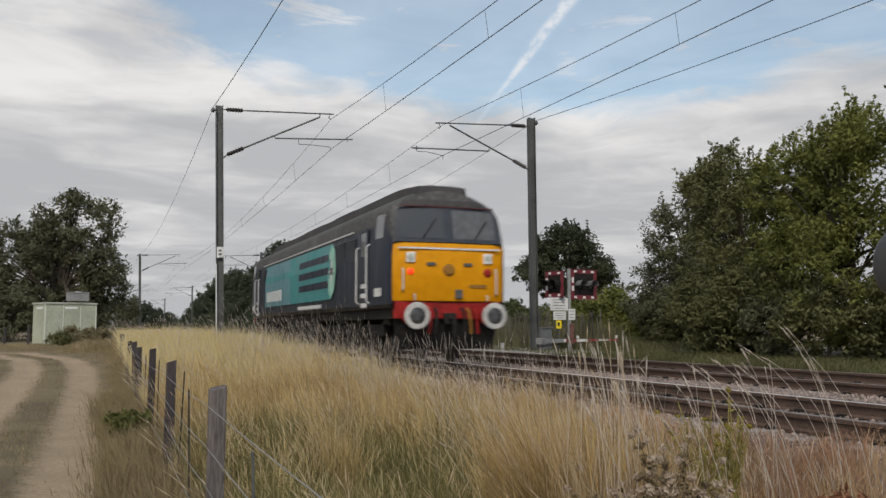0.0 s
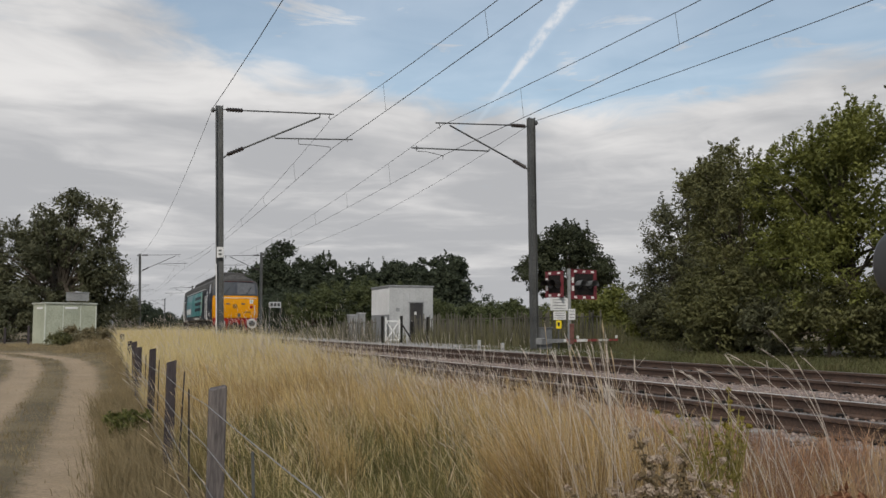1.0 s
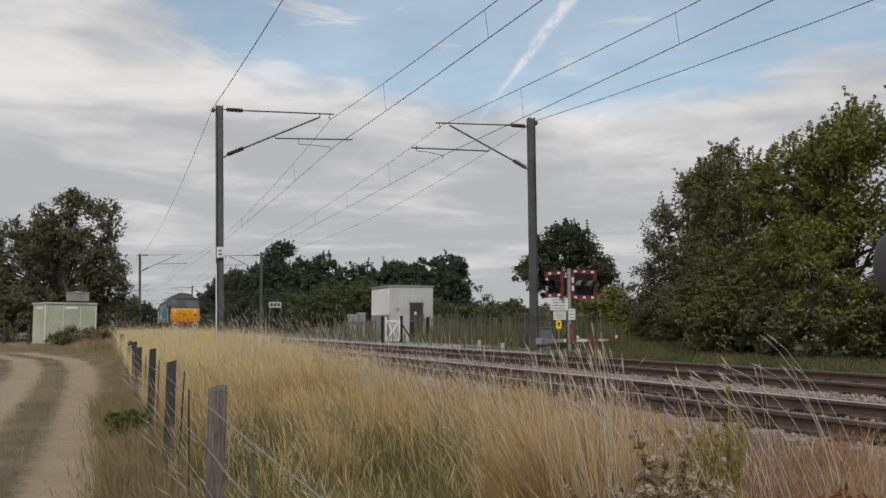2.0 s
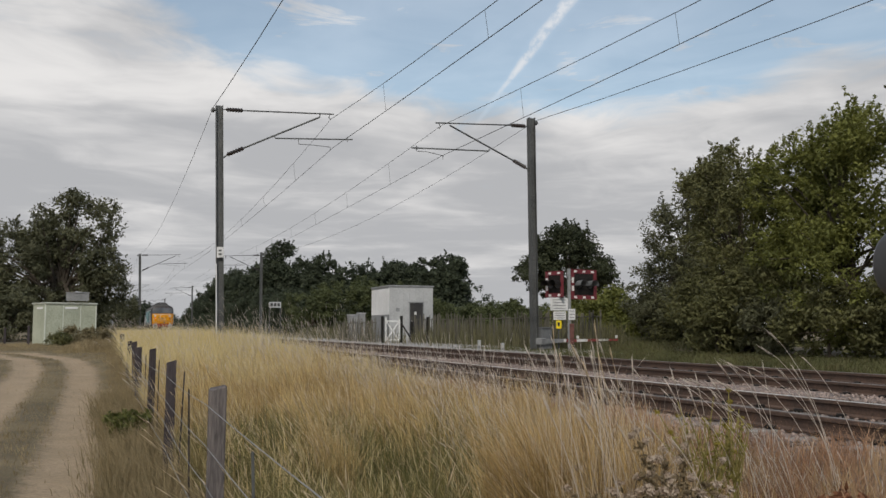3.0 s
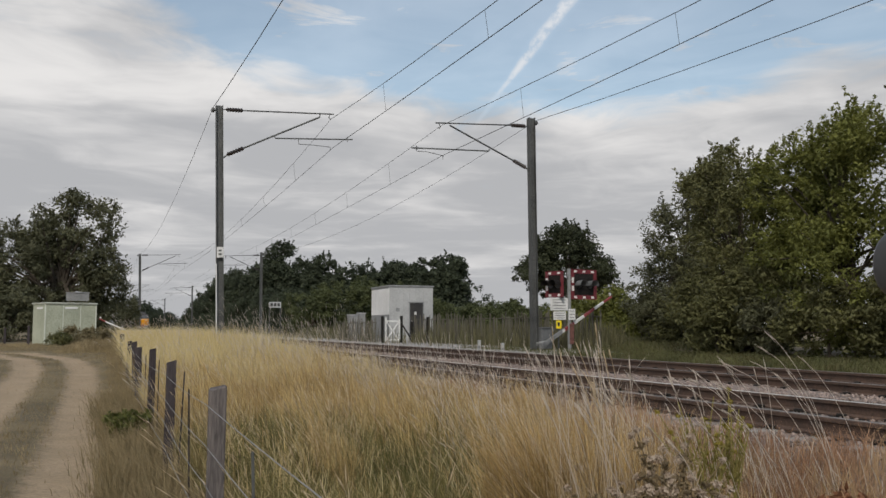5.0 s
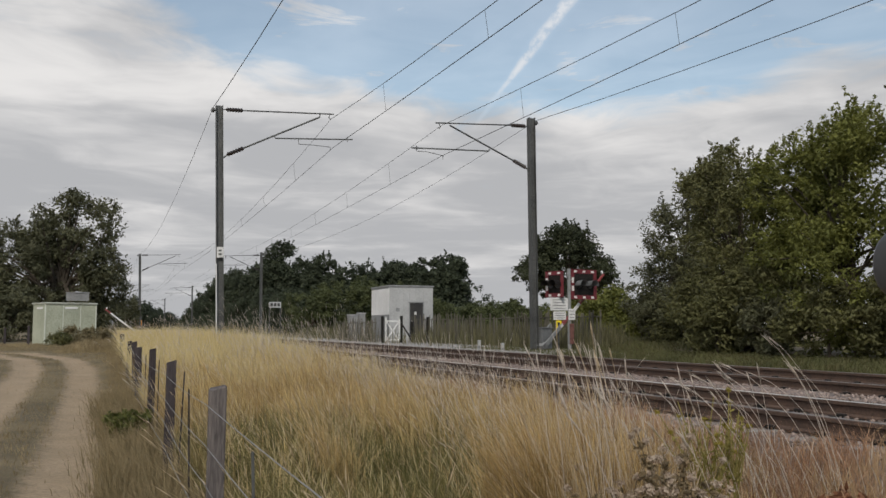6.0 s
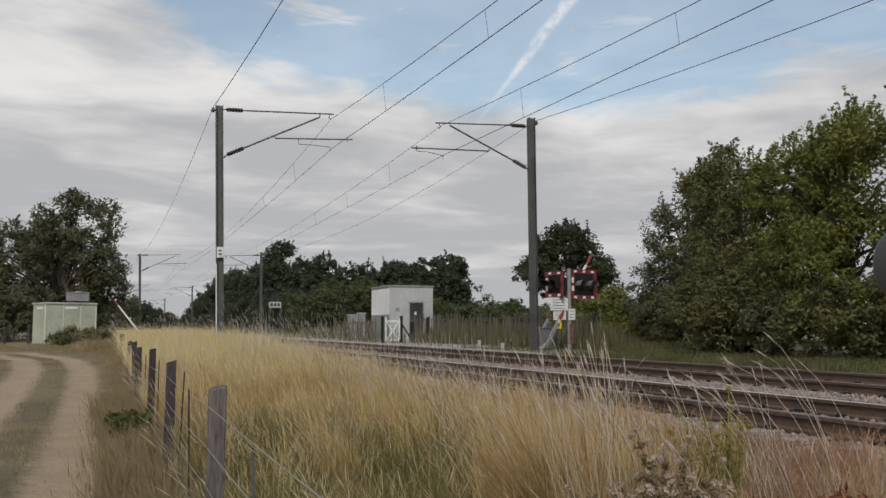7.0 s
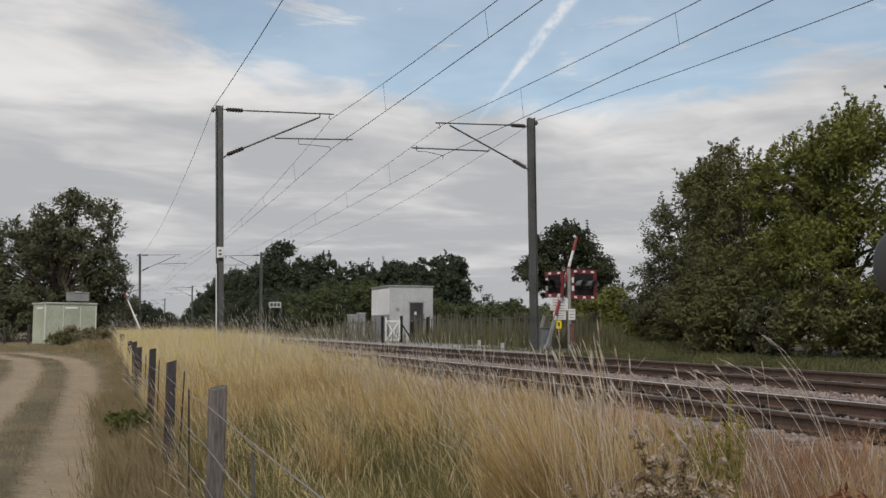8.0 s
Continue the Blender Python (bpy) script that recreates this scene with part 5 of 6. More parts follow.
def make_small_lineside():
    board = thing("lineside_sign", "white lineside sign board on two steel posts", "sign", pose(13.32, 78.5, 0.0))
    s = Shape()
    s.box(0.0, 1.02, -0.02, 0.02, 2.56, 3.06, bevel=0.008)
    face = part("board", s, PALE_PANEL, board)
    for x in (0.14, 0.44, 0.74):
        s = Shape()
        s.box(x - 0.04, x + 0.18, -0.030, -0.020, 2.68, 2.94)
        part("marking", s, INK, face)
    for x in (0.05, 0.98):
        s = Shape()
        s.box(x - 0.035, x + 0.035, 0.02, 0.08, -0.2, 2.9)
        part("post", s, GALV, board)
    for x, h, w in ((13.95, 1.55, 0.55), (14.55, 1.66, 0.42)):
        box = thing("lineside_cabinet", "grey steel lineside cabinet with a pale top", "cabinet", pose(x, 53.6, 0.02), "lineside cabinets")
        s = Shape()
        s.box(0, w, 0, 0.5, 0, h, bevel=0.02)
        part("body", s, GREY_PAINT, box)
        s = Shape()
        s.box(-0.03, w + 0.03, -0.03, 0.53, h, h + 0.06, bevel=0.015)
        part("lid", s, PALE_PANEL, box)
        s = Shape()
        s.box(0.05, w - 0.05, -0.015, 0, 0.1, h - 0.08, bevel=0.005)
        part("door", s, GREY_PAINT, box)
    for x, y, h in ((12.72, 30.3, 0.36), (12.72, 28.25, 0.30)):
        post = thing("marker_post", "short grubby white marker post by the track", "post", pose(x, y, 0.0), "white marker posts")
        s = Shape()
        s.box(-0.05, 0.05, -0.05, 0.05, -0.1, h, bevel=0.015)
        part("shaft", s, PALE_PANEL, post)
        s = Shape()
        s.box(-0.052, 0.052, -0.054, -0.05, h * 0.2, h * 0.45)
        part("dark_band", s, GREY_PAINT, post)
    for x, y, h in ((13.3, 58, 1.4), (13.1, 62, 1.2), (13.6, 66, 1.3), (13.2, 70, 1.1), (14.6, 60, 1.5), (14.9, 64, 1.2)):
        post = thing("fence_stake", "thin pale wooden fence stake", "post", pose(x, y, 0.0, random.uniform(-8, 8), random.uniform(-14, 8), 0), "fence stakes")
        s = Shape()
        s.box(-0.045, 0.045, -0.045, 0.045, -0.2, h, bevel=0.01)
        part("shaft", s, PALING, post)


make_relay_hut()
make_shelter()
make_gate()
make_small_lineside()


# ---------------------------------------------------------------- level crossing lights and barriers
def make_crossing_lights():
    unit = thing("crossing_light_signal", "level crossing light signal with red and white chequered boards", "signal", pose(15.50, 28.73, -0.02) @ Matrix.Diagonal((1.027, 1.027, 1.027, 1)))
    s = Shape()
    s.tube((0, -0.09, -0.1), (0, -0.09, 2.86), 0.065, seg=14)
    part("post", s, GREY_PAINT, unit, "grey steel post", True)
    s = Shape()
    s.box(-0.03, 0.12, -0.20, -0.13, 0.25, 0.95, bevel=0.01)
    part("post_sleeve", s, BROWN_POST, unit, "reddish brown lower box")
    for x0, x1, z0, z1, turn, tag in ((-0.84, -0.18, 1.86, 2.76, -70, "turned away"), (0.06, 1.16, 1.80, 2.84, 10, "facing the road")):
        m = pose((x0 + x1) / 2, -0.02, 0, 0, 0, turn)
        w = 0.42 if turn < 0 else 0.57
        s = Shape()
        s.box(-w, w, -0.02, 0.02, z0, z1, m, bevel=0.01)
        board = part("backboard", s, BLACK, unit, "black backboard " + tag)
        b = 0.14
        for a in ((-w, w, z1 - b, z1), (-w, w, z0, z0 + b), (-w, -w + b, z0 + b, z1 - b), (w - b, w, z0 + b, z1 - b)):
            s = Shape()
            s.box(a[0], a[1], -0.032, -0.02, a[2], a[3], m)
            part("border", s, RED_BOARD, board, "dark red border strip")
        def white(xa, xb, za, zb):
            s = Shape()
            s.box(xa, xb, -0.038, -0.032, za, zb, m)
            part("white_block", s, WHITE, board, "white chequer block")
        n = max(2, round(2 * w / 0.36))
        for i in range(n):
            c = -w + 2 * w * (i + 0.5) / n
            for zz in (z1 - b + 0.02, z0 + 0.02):
                white(c - 0.06, c + 0.06, zz + 0.012, zz + b - 0.052)
        for i in range(2):
            c = z0 + (z1 - z0) * (0.36 + 0.28 * i)
            white(-w + 0.02, -w + b - 0.02, c - 0.09, c + 0.09)
        for i, c in enumerate((-w * 0.42, w * 0.42)):
            zc = (z0 + z1) / 2 - 0.02
            s = Shape()
            s.lathe(m @ Vector((c, -0.03, zc)), m @ Vector((c, -0.08, zc)), [(0, 0.13), (0.6, 0.125), (1, 0.10)], 18)
            lamp = part("lamp", s, surface_grease, board, "unlit round lamp", True)
            s = Shape()
            rows = []
            for d, r in ((-0.03, 0.15), (-0.36, 0.17)):
                rows.append([m @ Vector((c + r * math.cos(t), d, zc + r * math.sin(t))) for t in np.linspace(-0.2, math.pi + 0.2, 10)])
            s.loft(rows)
            part("hood", s, CASE_GREY if turn > 0 else BLACK, lamp, "dark lamp hood", True)
    for x0, x1, z0, z1, rows in ((-0.78, -0.10, 1.40, 1.84, 4), (-0.66, -0.18, 1.08, 1.37, 3), (-0.08, 0.18, 1.08, 1.46, 3)):
        s = Shape()
        s.box(x0, x1, -0.19, -0.165, z0, z1, bevel=0.008)
        plate = part("notice_board", s, PLATE, unit, "white notice board")
        for i in range(rows):
            zc = z1 - (z1 - z0) * (i + 0.75) / (rows + 0.5)
            s = Shape()
            k = random.uniform(0.08, 0.2) * (x1 - x0)
            s.box(x0 + k, x1 - k, -0.193, -0.19, zc - 0.006, zc + 0.010)
            part("text_bar", s, surface_grease, plate)
    s = Shape()
    s.box(-0.57, -0.37, -0.21, -0.18, 0.78, 1.06, bevel=0.03)
    sign = part("yellow_sign", s, YELLOW_SIGN, unit, "small yellow sign")
    s = Shape()
    s.box(-0.52, -0.44, -0.215, -0.21, 0.86, 1.0)
    part("marking", s, INK, sign)
    s = Shape()
    s.tube((-0.47, -0.17, -0.1), (-0.47, -0.17, 0.8), 0.03)
    part("sign_post", s, GALV, unit)
    return unit


def make_barrier(x, y, z, heading, label, pale=False, L=4.1):
    """The machine and its arm; the arm pivots about its own x axis, pointing along +y."""
    base = thing("crossing_barrier", "red and white level crossing barrier " + label, "barrier", pose(x, y, z - 0.35, 0, 0, heading))
    s = Shape()
    s.box(-0.22, 0.16, -0.28, 0.28, 0, 0.78, bevel=0.03)
    part("housing", s, CASE_GREY, base)
    s = Shape()
    s.box(-0.25, 0.19, -0.31, 0.31, 0.78, 0.82, bevel=0.015)
    part("lid", s, CASE_GREY, base)
    s = Shape()
    for sx in (0.20, -0.30):
        s.loft([[(sx, 0.95, -0.06), (sx + 0.05, 0.95, -0.06), (sx + 0.05, 0.95, 0.06), (sx, 0.95, 0.06)], [(sx, -0.40, -0.09), (sx + 0.05, -0.40, -0.09), (sx + 0.05, -0.40, 0.08), (sx, -0.40, 0.08)]], True, True)
    s.tube((-0.30, 0, 0), (0.26, 0, 0), 0.05, seg=12)
    arm = part("arm", s, GREY_PAINT, base, "pale grey pivoting arm frame", at=pose(0, 0, 0.35))
    cuts = [v * L / 4.1 for v in (0.80, 0.95, 1.55, 2.2, 2.88, 3.52, 4.1)]
    for i, (a, b) in enumerate(zip(cuts, cuts[1:])):
        s = Shape()
        h0, h1 = (0.060 - 0.009 * (v / L) * 3 for v in (a, b))
        s.loft([[(0.196, a, -h0), (0.254, a, -h0), (0.254, a, h0), (0.196, a, h0)], [(0.196, b, -h1), (0.254, b, -h1), (0.254, b, h1), (0.196, b, h1)]], True, True)
        part("arm_band", s, WHITE if i % 2 == 0 or (pale and i < 5) else RED_STRIPE, arm, "white band" if i % 2 == 0 or (pale and i < 5) else "red band")
    s = Shape()
    s.box(-0.30, 0.25, -0.40, -0.18, -0.13, 0.10, bevel=0.02)
    part("counterweight", s, GREY_PAINT, arm)
    for y2 in (1.65, L - 0.05):
        s = Shape()
        s.box(0.19, 0.255, y2 - 0.045, y2 + 0.045, 0.06, 0.17, bevel=0.015)
        part("arm_lamp", s, PLATE, arm, "small pale arm lamp")
    return arm


make_crossing_lights()
arm_right = make_barrier(14.37, 28.43, 0.36, -66, "beside the far track")
arm_left = make_barrier(2.5, 64.5, 0.12, 72, "beside the tall grass", True, 3.3)


# ---------------------------------------------------------------- another camera at the edge of the view
def make_recorder():
    unit = thing("video_camera", "dark grey plastic video camera on a monopod", "camera", pose(0.9795, 0.9225, 0.0, 0, 0, -20.49))
    RUBBER = plain("dark_rubber", (0.02, 0.02, 0.022), 0.6)
    HOOD = plain("grey_plastic", (0.045, 0.045, 0.048), 0.5)
    s = Shape()
    s.lathe((0.012, 0, 0.885), (-0.004, 0, 0.885), [(0, 0.0445), (0.5, 0.043), (0.85, 0.038), (1, 0.030)], 24)
    part("lens_hood", s, HOOD, unit, "rounded grey lens hood", True)
    s = Shape()
    s.lathe((0.016, 0, 0.885), (0.0125, 0, 0.885), [(0, 0.043), (1, 0.043)], 24)
    part("grip_ring", s, RUBBER, unit, "black rubber ring", True)
    s = Shape()
    s.lathe((0.10, 0, 0.885), (0.0165, 0, 0.885), [(0, 0.040), (0.9, 0.045), (1, 0.044)], 24)
    part("lens_barrel", s, HOOD, unit, "grey lens barrel", True)
    s = Shape()
    s.box(0.095, 0.22, -0.05, 0.05, 0.83, 0.94, bevel=0.02)
    part("body", s, RUBBER, unit)
    s = Shape()
    s.tube((0.15, 0, -0.72), (0.15, 0, 0.84), 0.014, seg=10)
    part("monopod", s, RUBBER, unit, "black monopod", True)


make_recorder()


# ---------------------------------------------------------------- grass and weeds
def blades(rng, x, y, h, width, lean, curve=0.5, heading=math.pi + 0.2, spread=1.6, fan=None):
    """Bent blades, five points each; they lean with the wind."""
    n = len(x)
    z = ground_z(x, y) - 0.02
    way = rng.normal(heading, spread, n)
    k = np.abs(rng.normal(lean, 0.14, n)) * h
    ox, oy = np.cos(way) * k, np.sin(way) * k
    if fan is not None:
        ox, oy = ox + fan[:, 0] * 0.11 * h, oy + fan[:, 1] * 0.11 * h
    face = rng.uniform(0, np.pi, n)
    wx, wy = np.cos(face) * width, np.sin(face) * width
    pts = [np.stack([x - wx, y - wy, z], 1), np.stack([x + wx, y + wy, z], 1)]
    m = 0.55
    mx, my, mz = x + ox * m * m * 0.9, y + oy * m * m * 0.9, z + h * m
    pts += [np.stack([mx - wx * 0.8, my - wy * 0.8, mz], 1), np.stack([mx + wx * 0.8, my + wy * 0.8, mz], 1)]
    tip = np.stack([x + ox, y + oy, z + h * (1 - curve * 0.22)], 1)
    pts.append(tip)
    v = np.stack(pts, 1).reshape(-1, 3)
    i = np.arange(n)[:, None] * 5
    tris = np.concatenate([i + np.array([[0, 1, 3]]), i + np.array([[0, 3, 2]]), i + np.array([[2, 3, 4]])], 1).reshape(-1, 3)
    along = np.tile(np.array([0, 0, 0.55, 0.55, 1.0]), n)
    bend = np.stack([ox, oy, 0.5 * h], 1)
    return v, tris, along, tip, bend / np.linalg.norm(bend, axis=1)[:, None]


def heads(rng, tip, way, length, width):
    """Slender seed heads, a spindle along the tip of each stem."""
    n = len(tip)
    u = np.cross(way, rng.normal(size=(n, 3)))
    u /= np.linalg.norm(u, axis=1)[:, None]
    w = np.cross(way, u)
    a, b = tip - way * (length * 0.75)[:, None], tip + way * (length * 0.35)[:, None] + np.array([0, 0, -0.02])
    m = tip - way * (length * 0.25)[:, None]
    ring = [m + u * width[:, None], m + (-0.5 * u + 0.87 * w) * width[:, None], m + (-0.5 * u - 0.87 * w) * width[:, None]]
    v = np.stack([a, b] + ring, 1).reshape(-1, 3)
    i = np.arange(n)[:, None] * 5
    f = [i + np.array([[p]]).reshape(1, 3) for p in ((0, 2, 3), (0, 3, 4), (0, 4, 2), (1, 3, 2), (1, 4, 3), (1, 2, 4))]
    return v, np.concatenate(f, 1).reshape(-1, 3)


def grass_height(x, y):
    """Tall by the fence and far away, thin and low towards the ballast nearby."""
    return 0.60 + 0.20 * smooth01(5, 8.5, y) + 0.30 * smooth01(9, 24, y) + 0.20 * smooth01(22, 28, y) - 0.42 * smooth01(30, 50, y) - 0.16 * smooth01(2.0, 3.6, x) * (1 - smooth01(5, 10, y)) - 0.16 * smooth01(3.0, 4.4, x) * (1 - smooth01(12, 22, y))


def green_zone(x, y):
    """Where the grass by the fence is still low and green."""
    q = x / y
    edge = 10.8 - 6.5 * q + 0.5 * np.sin(4.1 * x) + 0.3 * np.sin(2.3 * y + 7 * x)
    return (1 - smooth01(-1.0, 1.0, y - edge)) * (1 - smooth01(0.44, 0.54, q))


def make_grass():
    rng = np.random.default_rng(21)

    def field(count, x0, x1, y0, y1, power, width, scale=1.0, lean=0.2, rows=(0.5, 1.06), tuft=70, thin=True, green=0, vary=(0.62, 1.14), soft=0.0, **more):
        """Blades in tussocks that fan out from many centres."""
        k = max(count // tuft, 1)
        cx = rng.uniform(x0, x1, k)
        cy = y0 + (y1 - y0) * rng.random(k) ** power
        ch = rng.uniform(*vary, k)
        tone = rng.random(k)
        own = rng.integers(0, k, count)
        dx, dy = rng.normal(0, 1, count), rng.normal(0, 1, count)
        wide = 0.06 + 0.006 * cy[own]
        x, y = np.clip(cx[own] + dx * wide, x0 - soft, x1 + 0.3), cy[own] + dy * wide
        h = grass_height(x, y) * rng.uniform(*rows, count) * ch[own] * scale
        if thin:
            bare = (x > 0.60 * y + 0.15 * np.sin(3 * y)) & (y < 7.5) & (rng.random(count) < 0.5)
            x, y, h, own, dx, dy = (v[~bare] for v in (x, y, h, own, dx, dy))
        if green:
            zone = green_zone(x, y)
            by_ballast = 0.72 * smooth01(2.7, 3.8, x) * (1 - smooth01(13, 18, y)) * smooth01(5.5, 7, y)
            keep = rng.random(len(x)) > (0.95 * (1 - zone) if green > 0 else np.maximum(0.95 * zone, by_ballast))
            x, y, h, own, dx, dy = (v[keep] for v in (x, y, h, own, dx, dy))
        more.setdefault("spread", 1.3)
        return *blades(rng, x, y, h, width, lean, fan=np.stack([dx, dy], 1), **more), np.repeat(tone[own], 5)

    def sow(label, made, mat=STRAW, name="tall_grass"):
        v, t, a, tip, o, tone = made
        tagged(link(name, fast_mesh(name, v, t, mat, a, tone)), label, "grass", kind="stuff")
        return tip, o

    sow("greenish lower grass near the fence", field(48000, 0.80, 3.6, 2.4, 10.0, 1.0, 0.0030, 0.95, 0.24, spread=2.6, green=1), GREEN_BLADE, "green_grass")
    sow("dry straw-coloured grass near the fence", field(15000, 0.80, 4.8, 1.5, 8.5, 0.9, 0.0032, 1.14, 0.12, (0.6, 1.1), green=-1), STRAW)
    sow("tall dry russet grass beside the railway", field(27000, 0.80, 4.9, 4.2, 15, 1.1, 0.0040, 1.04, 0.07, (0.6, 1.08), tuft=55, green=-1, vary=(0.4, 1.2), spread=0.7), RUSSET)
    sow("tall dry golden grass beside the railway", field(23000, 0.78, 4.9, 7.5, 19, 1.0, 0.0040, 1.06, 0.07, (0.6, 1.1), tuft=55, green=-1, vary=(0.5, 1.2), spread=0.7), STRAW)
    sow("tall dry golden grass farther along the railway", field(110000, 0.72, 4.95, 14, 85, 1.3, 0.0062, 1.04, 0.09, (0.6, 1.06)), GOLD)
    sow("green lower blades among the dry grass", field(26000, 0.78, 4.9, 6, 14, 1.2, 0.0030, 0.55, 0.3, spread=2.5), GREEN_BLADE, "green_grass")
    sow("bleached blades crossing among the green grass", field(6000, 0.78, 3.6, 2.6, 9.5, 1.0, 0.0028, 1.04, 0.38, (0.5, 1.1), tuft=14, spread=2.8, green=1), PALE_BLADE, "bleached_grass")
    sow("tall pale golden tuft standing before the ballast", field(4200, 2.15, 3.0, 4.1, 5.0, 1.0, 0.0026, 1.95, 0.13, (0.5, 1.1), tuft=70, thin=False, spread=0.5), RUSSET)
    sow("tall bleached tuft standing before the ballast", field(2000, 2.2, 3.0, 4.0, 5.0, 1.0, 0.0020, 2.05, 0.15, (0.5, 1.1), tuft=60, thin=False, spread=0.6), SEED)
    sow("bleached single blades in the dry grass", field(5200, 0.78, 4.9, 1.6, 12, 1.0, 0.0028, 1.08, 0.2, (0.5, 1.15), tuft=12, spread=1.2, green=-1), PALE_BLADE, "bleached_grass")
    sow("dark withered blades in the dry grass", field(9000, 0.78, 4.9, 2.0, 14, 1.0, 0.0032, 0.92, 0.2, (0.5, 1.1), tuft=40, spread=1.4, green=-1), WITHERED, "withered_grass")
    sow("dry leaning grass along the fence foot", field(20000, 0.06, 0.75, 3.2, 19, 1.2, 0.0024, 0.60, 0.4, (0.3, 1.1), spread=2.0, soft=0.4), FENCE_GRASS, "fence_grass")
    sow("dry reddish dock stalks near the ballast", field(15000, 1.9, 4.3, 1.5, 4.8, 1.0, 0.0024, 0.82, 0.3, (0.5, 1.05), tuft=30, thin=False, spread=2.0), DOCK, "dock_stalks")
    made = field(1600, 2.7, 5.0, 4.5, 22, 1.1, 0.0014, 1.62, 0.17, (0.7, 1.15), tuft=7, thin=False, spread=0.7)
    tip, way = sow("pale feathery stems standing before the rails", made, PALE_STEM, "grass_stems")
    v, f = heads(rng, tip, way, rng.uniform(0.14, 0.28, len(tip)), rng.uniform(0.0018, 0.0034, len(tip)))
    tagged(link("seed_heads", fast_mesh("seed_heads", v, f, PALE_STEM)), "pale feathery seed heads before the rails", "grass", kind="stuff")
    made = field(420, 2.9, 4.7, 3.0, 5.8, 1.0, 0.0012, 1.5, 0.3, (0.6, 1.1), tuft=5, thin=False, spread=0.7)
    tip, way = sow("thin pale stems leaning over the ballast shoulder", made, PALE_STEM, "grass_stems")
    # stems with seed heads standing above the rest
    for count, y0, y1, wide, label in ((2600, 2.2, 16, 1.0, "pale seed heads above the dry grass"), (1800, 14, 50, 1.5, "pale seed heads above the distant grass")):
        made = field(count, 0.7, 4.9, y0, y1, 1.2, 0.0011 * wide, 1.18, 0.22, (0.8, 1.15), tuft=9, thin=False, spread=0.5)
        tip, way = sow(label, made, SEED if y0 < 10 else PALE_STEM, "grass_stems")
        v, f = heads(rng, tip, way, rng.uniform(0.12, 0.26, len(tip)), rng.uniform(0.0022, 0.0042, len(tip)) * wide)
        tagged(link("seed_heads", fast_mesh("seed_heads", v, f, SEED if y0 < 10 else PALE_STEM)), label, "grass", kind="stuff")
    # short turf on the verge and between the ruts
    n = 85000
    x = rng.uniform(-7, 0.9, n)
    y = 6.5 + 50 * rng.random(n) ** 1.5
    d = way_distance(x, y)
    off = np.minimum(np.abs(d - 0.75) - 0.04, np.abs(d + 0.78))
    keep = rng.random(n) < 0.02 + 0.98 * smooth01(0.30, 0.62, off + 0.07 * np.sin(y * 2.1 + x * 5))
    x, y, d = x[keep], y[keep], d[keep]
    edge = smooth01(-0.05, 0.6, x) * (y < 60)
    h = rng.uniform(0.03, 0.10, len(x)) + edge * rng.uniform(0.05, 0.42, len(x)) + 0.10 * (np.abs(d) > 1.6) * rng.random(len(x))
    v, t, a, tip, o = blades(rng, x, y, h, 0.0042, 0.45, spread=3.0)
    tagged(link("verge_turf", fast_mesh("verge_turf", v, t, TURF, a)), "short dry brownish turf along the farm track", "grass", kind="stuff")
    # greener strip in front of the hedgerow
    n = 42000
    x, y = rng.uniform(12.35, 17.4, n), rng.uniform(4, 33, n)
    v, t, a, tip, o = blades(rng, x, y, rng.uniform(0.05, 0.22, n), 0.009, 0.4, spread=3.0)
    tagged(link("lineside_turf", fast_mesh("lineside_turf", v, t, GREEN_TURF, a)), "greenish rough grass in front of the hedgerow", "grass", kind="stuff")
    n = 15000
    x, y = rng.uniform(16.5, 26, n), rng.uniform(26, 46, n)
    v, t, a, tip, o = blades(rng, x, y, rng.uniform(0.08, 0.4, n), 0.012, 0.4, spread=3.0)
    tagged(link("lineside_turf", fast_mesh("lineside_turf", v, t, GREEN_TURF, a)), "greenish rough grass behind the paling fence", "grass", kind="stuff")
    n = 26000
    x, y = rng.uniform(13.0, 24, n), rng.uniform(29, 80, n)
    keep = ((x > 15.9) | (rng.random(n) < 0.12)) & (x < (0.575 + 0.06 * rng.random(n)) * y)
    x, y = x[keep], y[keep]
    v, t, a, tip, o = blades(rng, x, y, rng.uniform(0.4, 1.3, len(x)), 0.014, 0.15, spread=3.0)
    tagged(link("rank_weeds", fast_mesh("rank_weeds", v, t, WEED, a)), "rank olive weeds along the far side of the line", "weeds", kind="stuff")
    # dead brush in front of the relay hut
    n = 9000
    x, y = rng.uniform(-2.2, 0.7, n), rng.uniform(40, 54, n)
    lump = 0.35 + 0.65 * (0.5 + 0.5 * np.sin(x * 3.3 + y) * np.sin(y * 1.9 + 2 * x))
    h = rng.uniform(0.1, 0.75, n) * lump * smooth01(-2.3, -0.6, x)
    v, t, a, tip, o = blades(rng, x, y, h, 0.008, 0.4, spread=3.0)
    tagged(link("dead_brush", fast_mesh("dead_brush", v, t, TURF, a)), "brown dead brush in front of the relay hut", "weeds", kind="stuff")
    # low reddish growth on the ballast shoulder
    n = 34000
    x, y = rng.uniform(3.2, 5.5, n), 2.2 + 13 * rng.random(n) ** 1.3
    lump = 0.3 + 0.7 * (0.5 + 0.5 * np.sin(x * 4.3 + y * 1.3) * np.sin(y * 2.9 - 2 * x))
    v, t, a, tip, o = blades(rng, x, y, rng.uniform(0.15, 0.6, n) * lump * (1.15 - 0.3 * smooth01(4.6, 5.5, x)), 0.003, 0.45, spread=3.0)
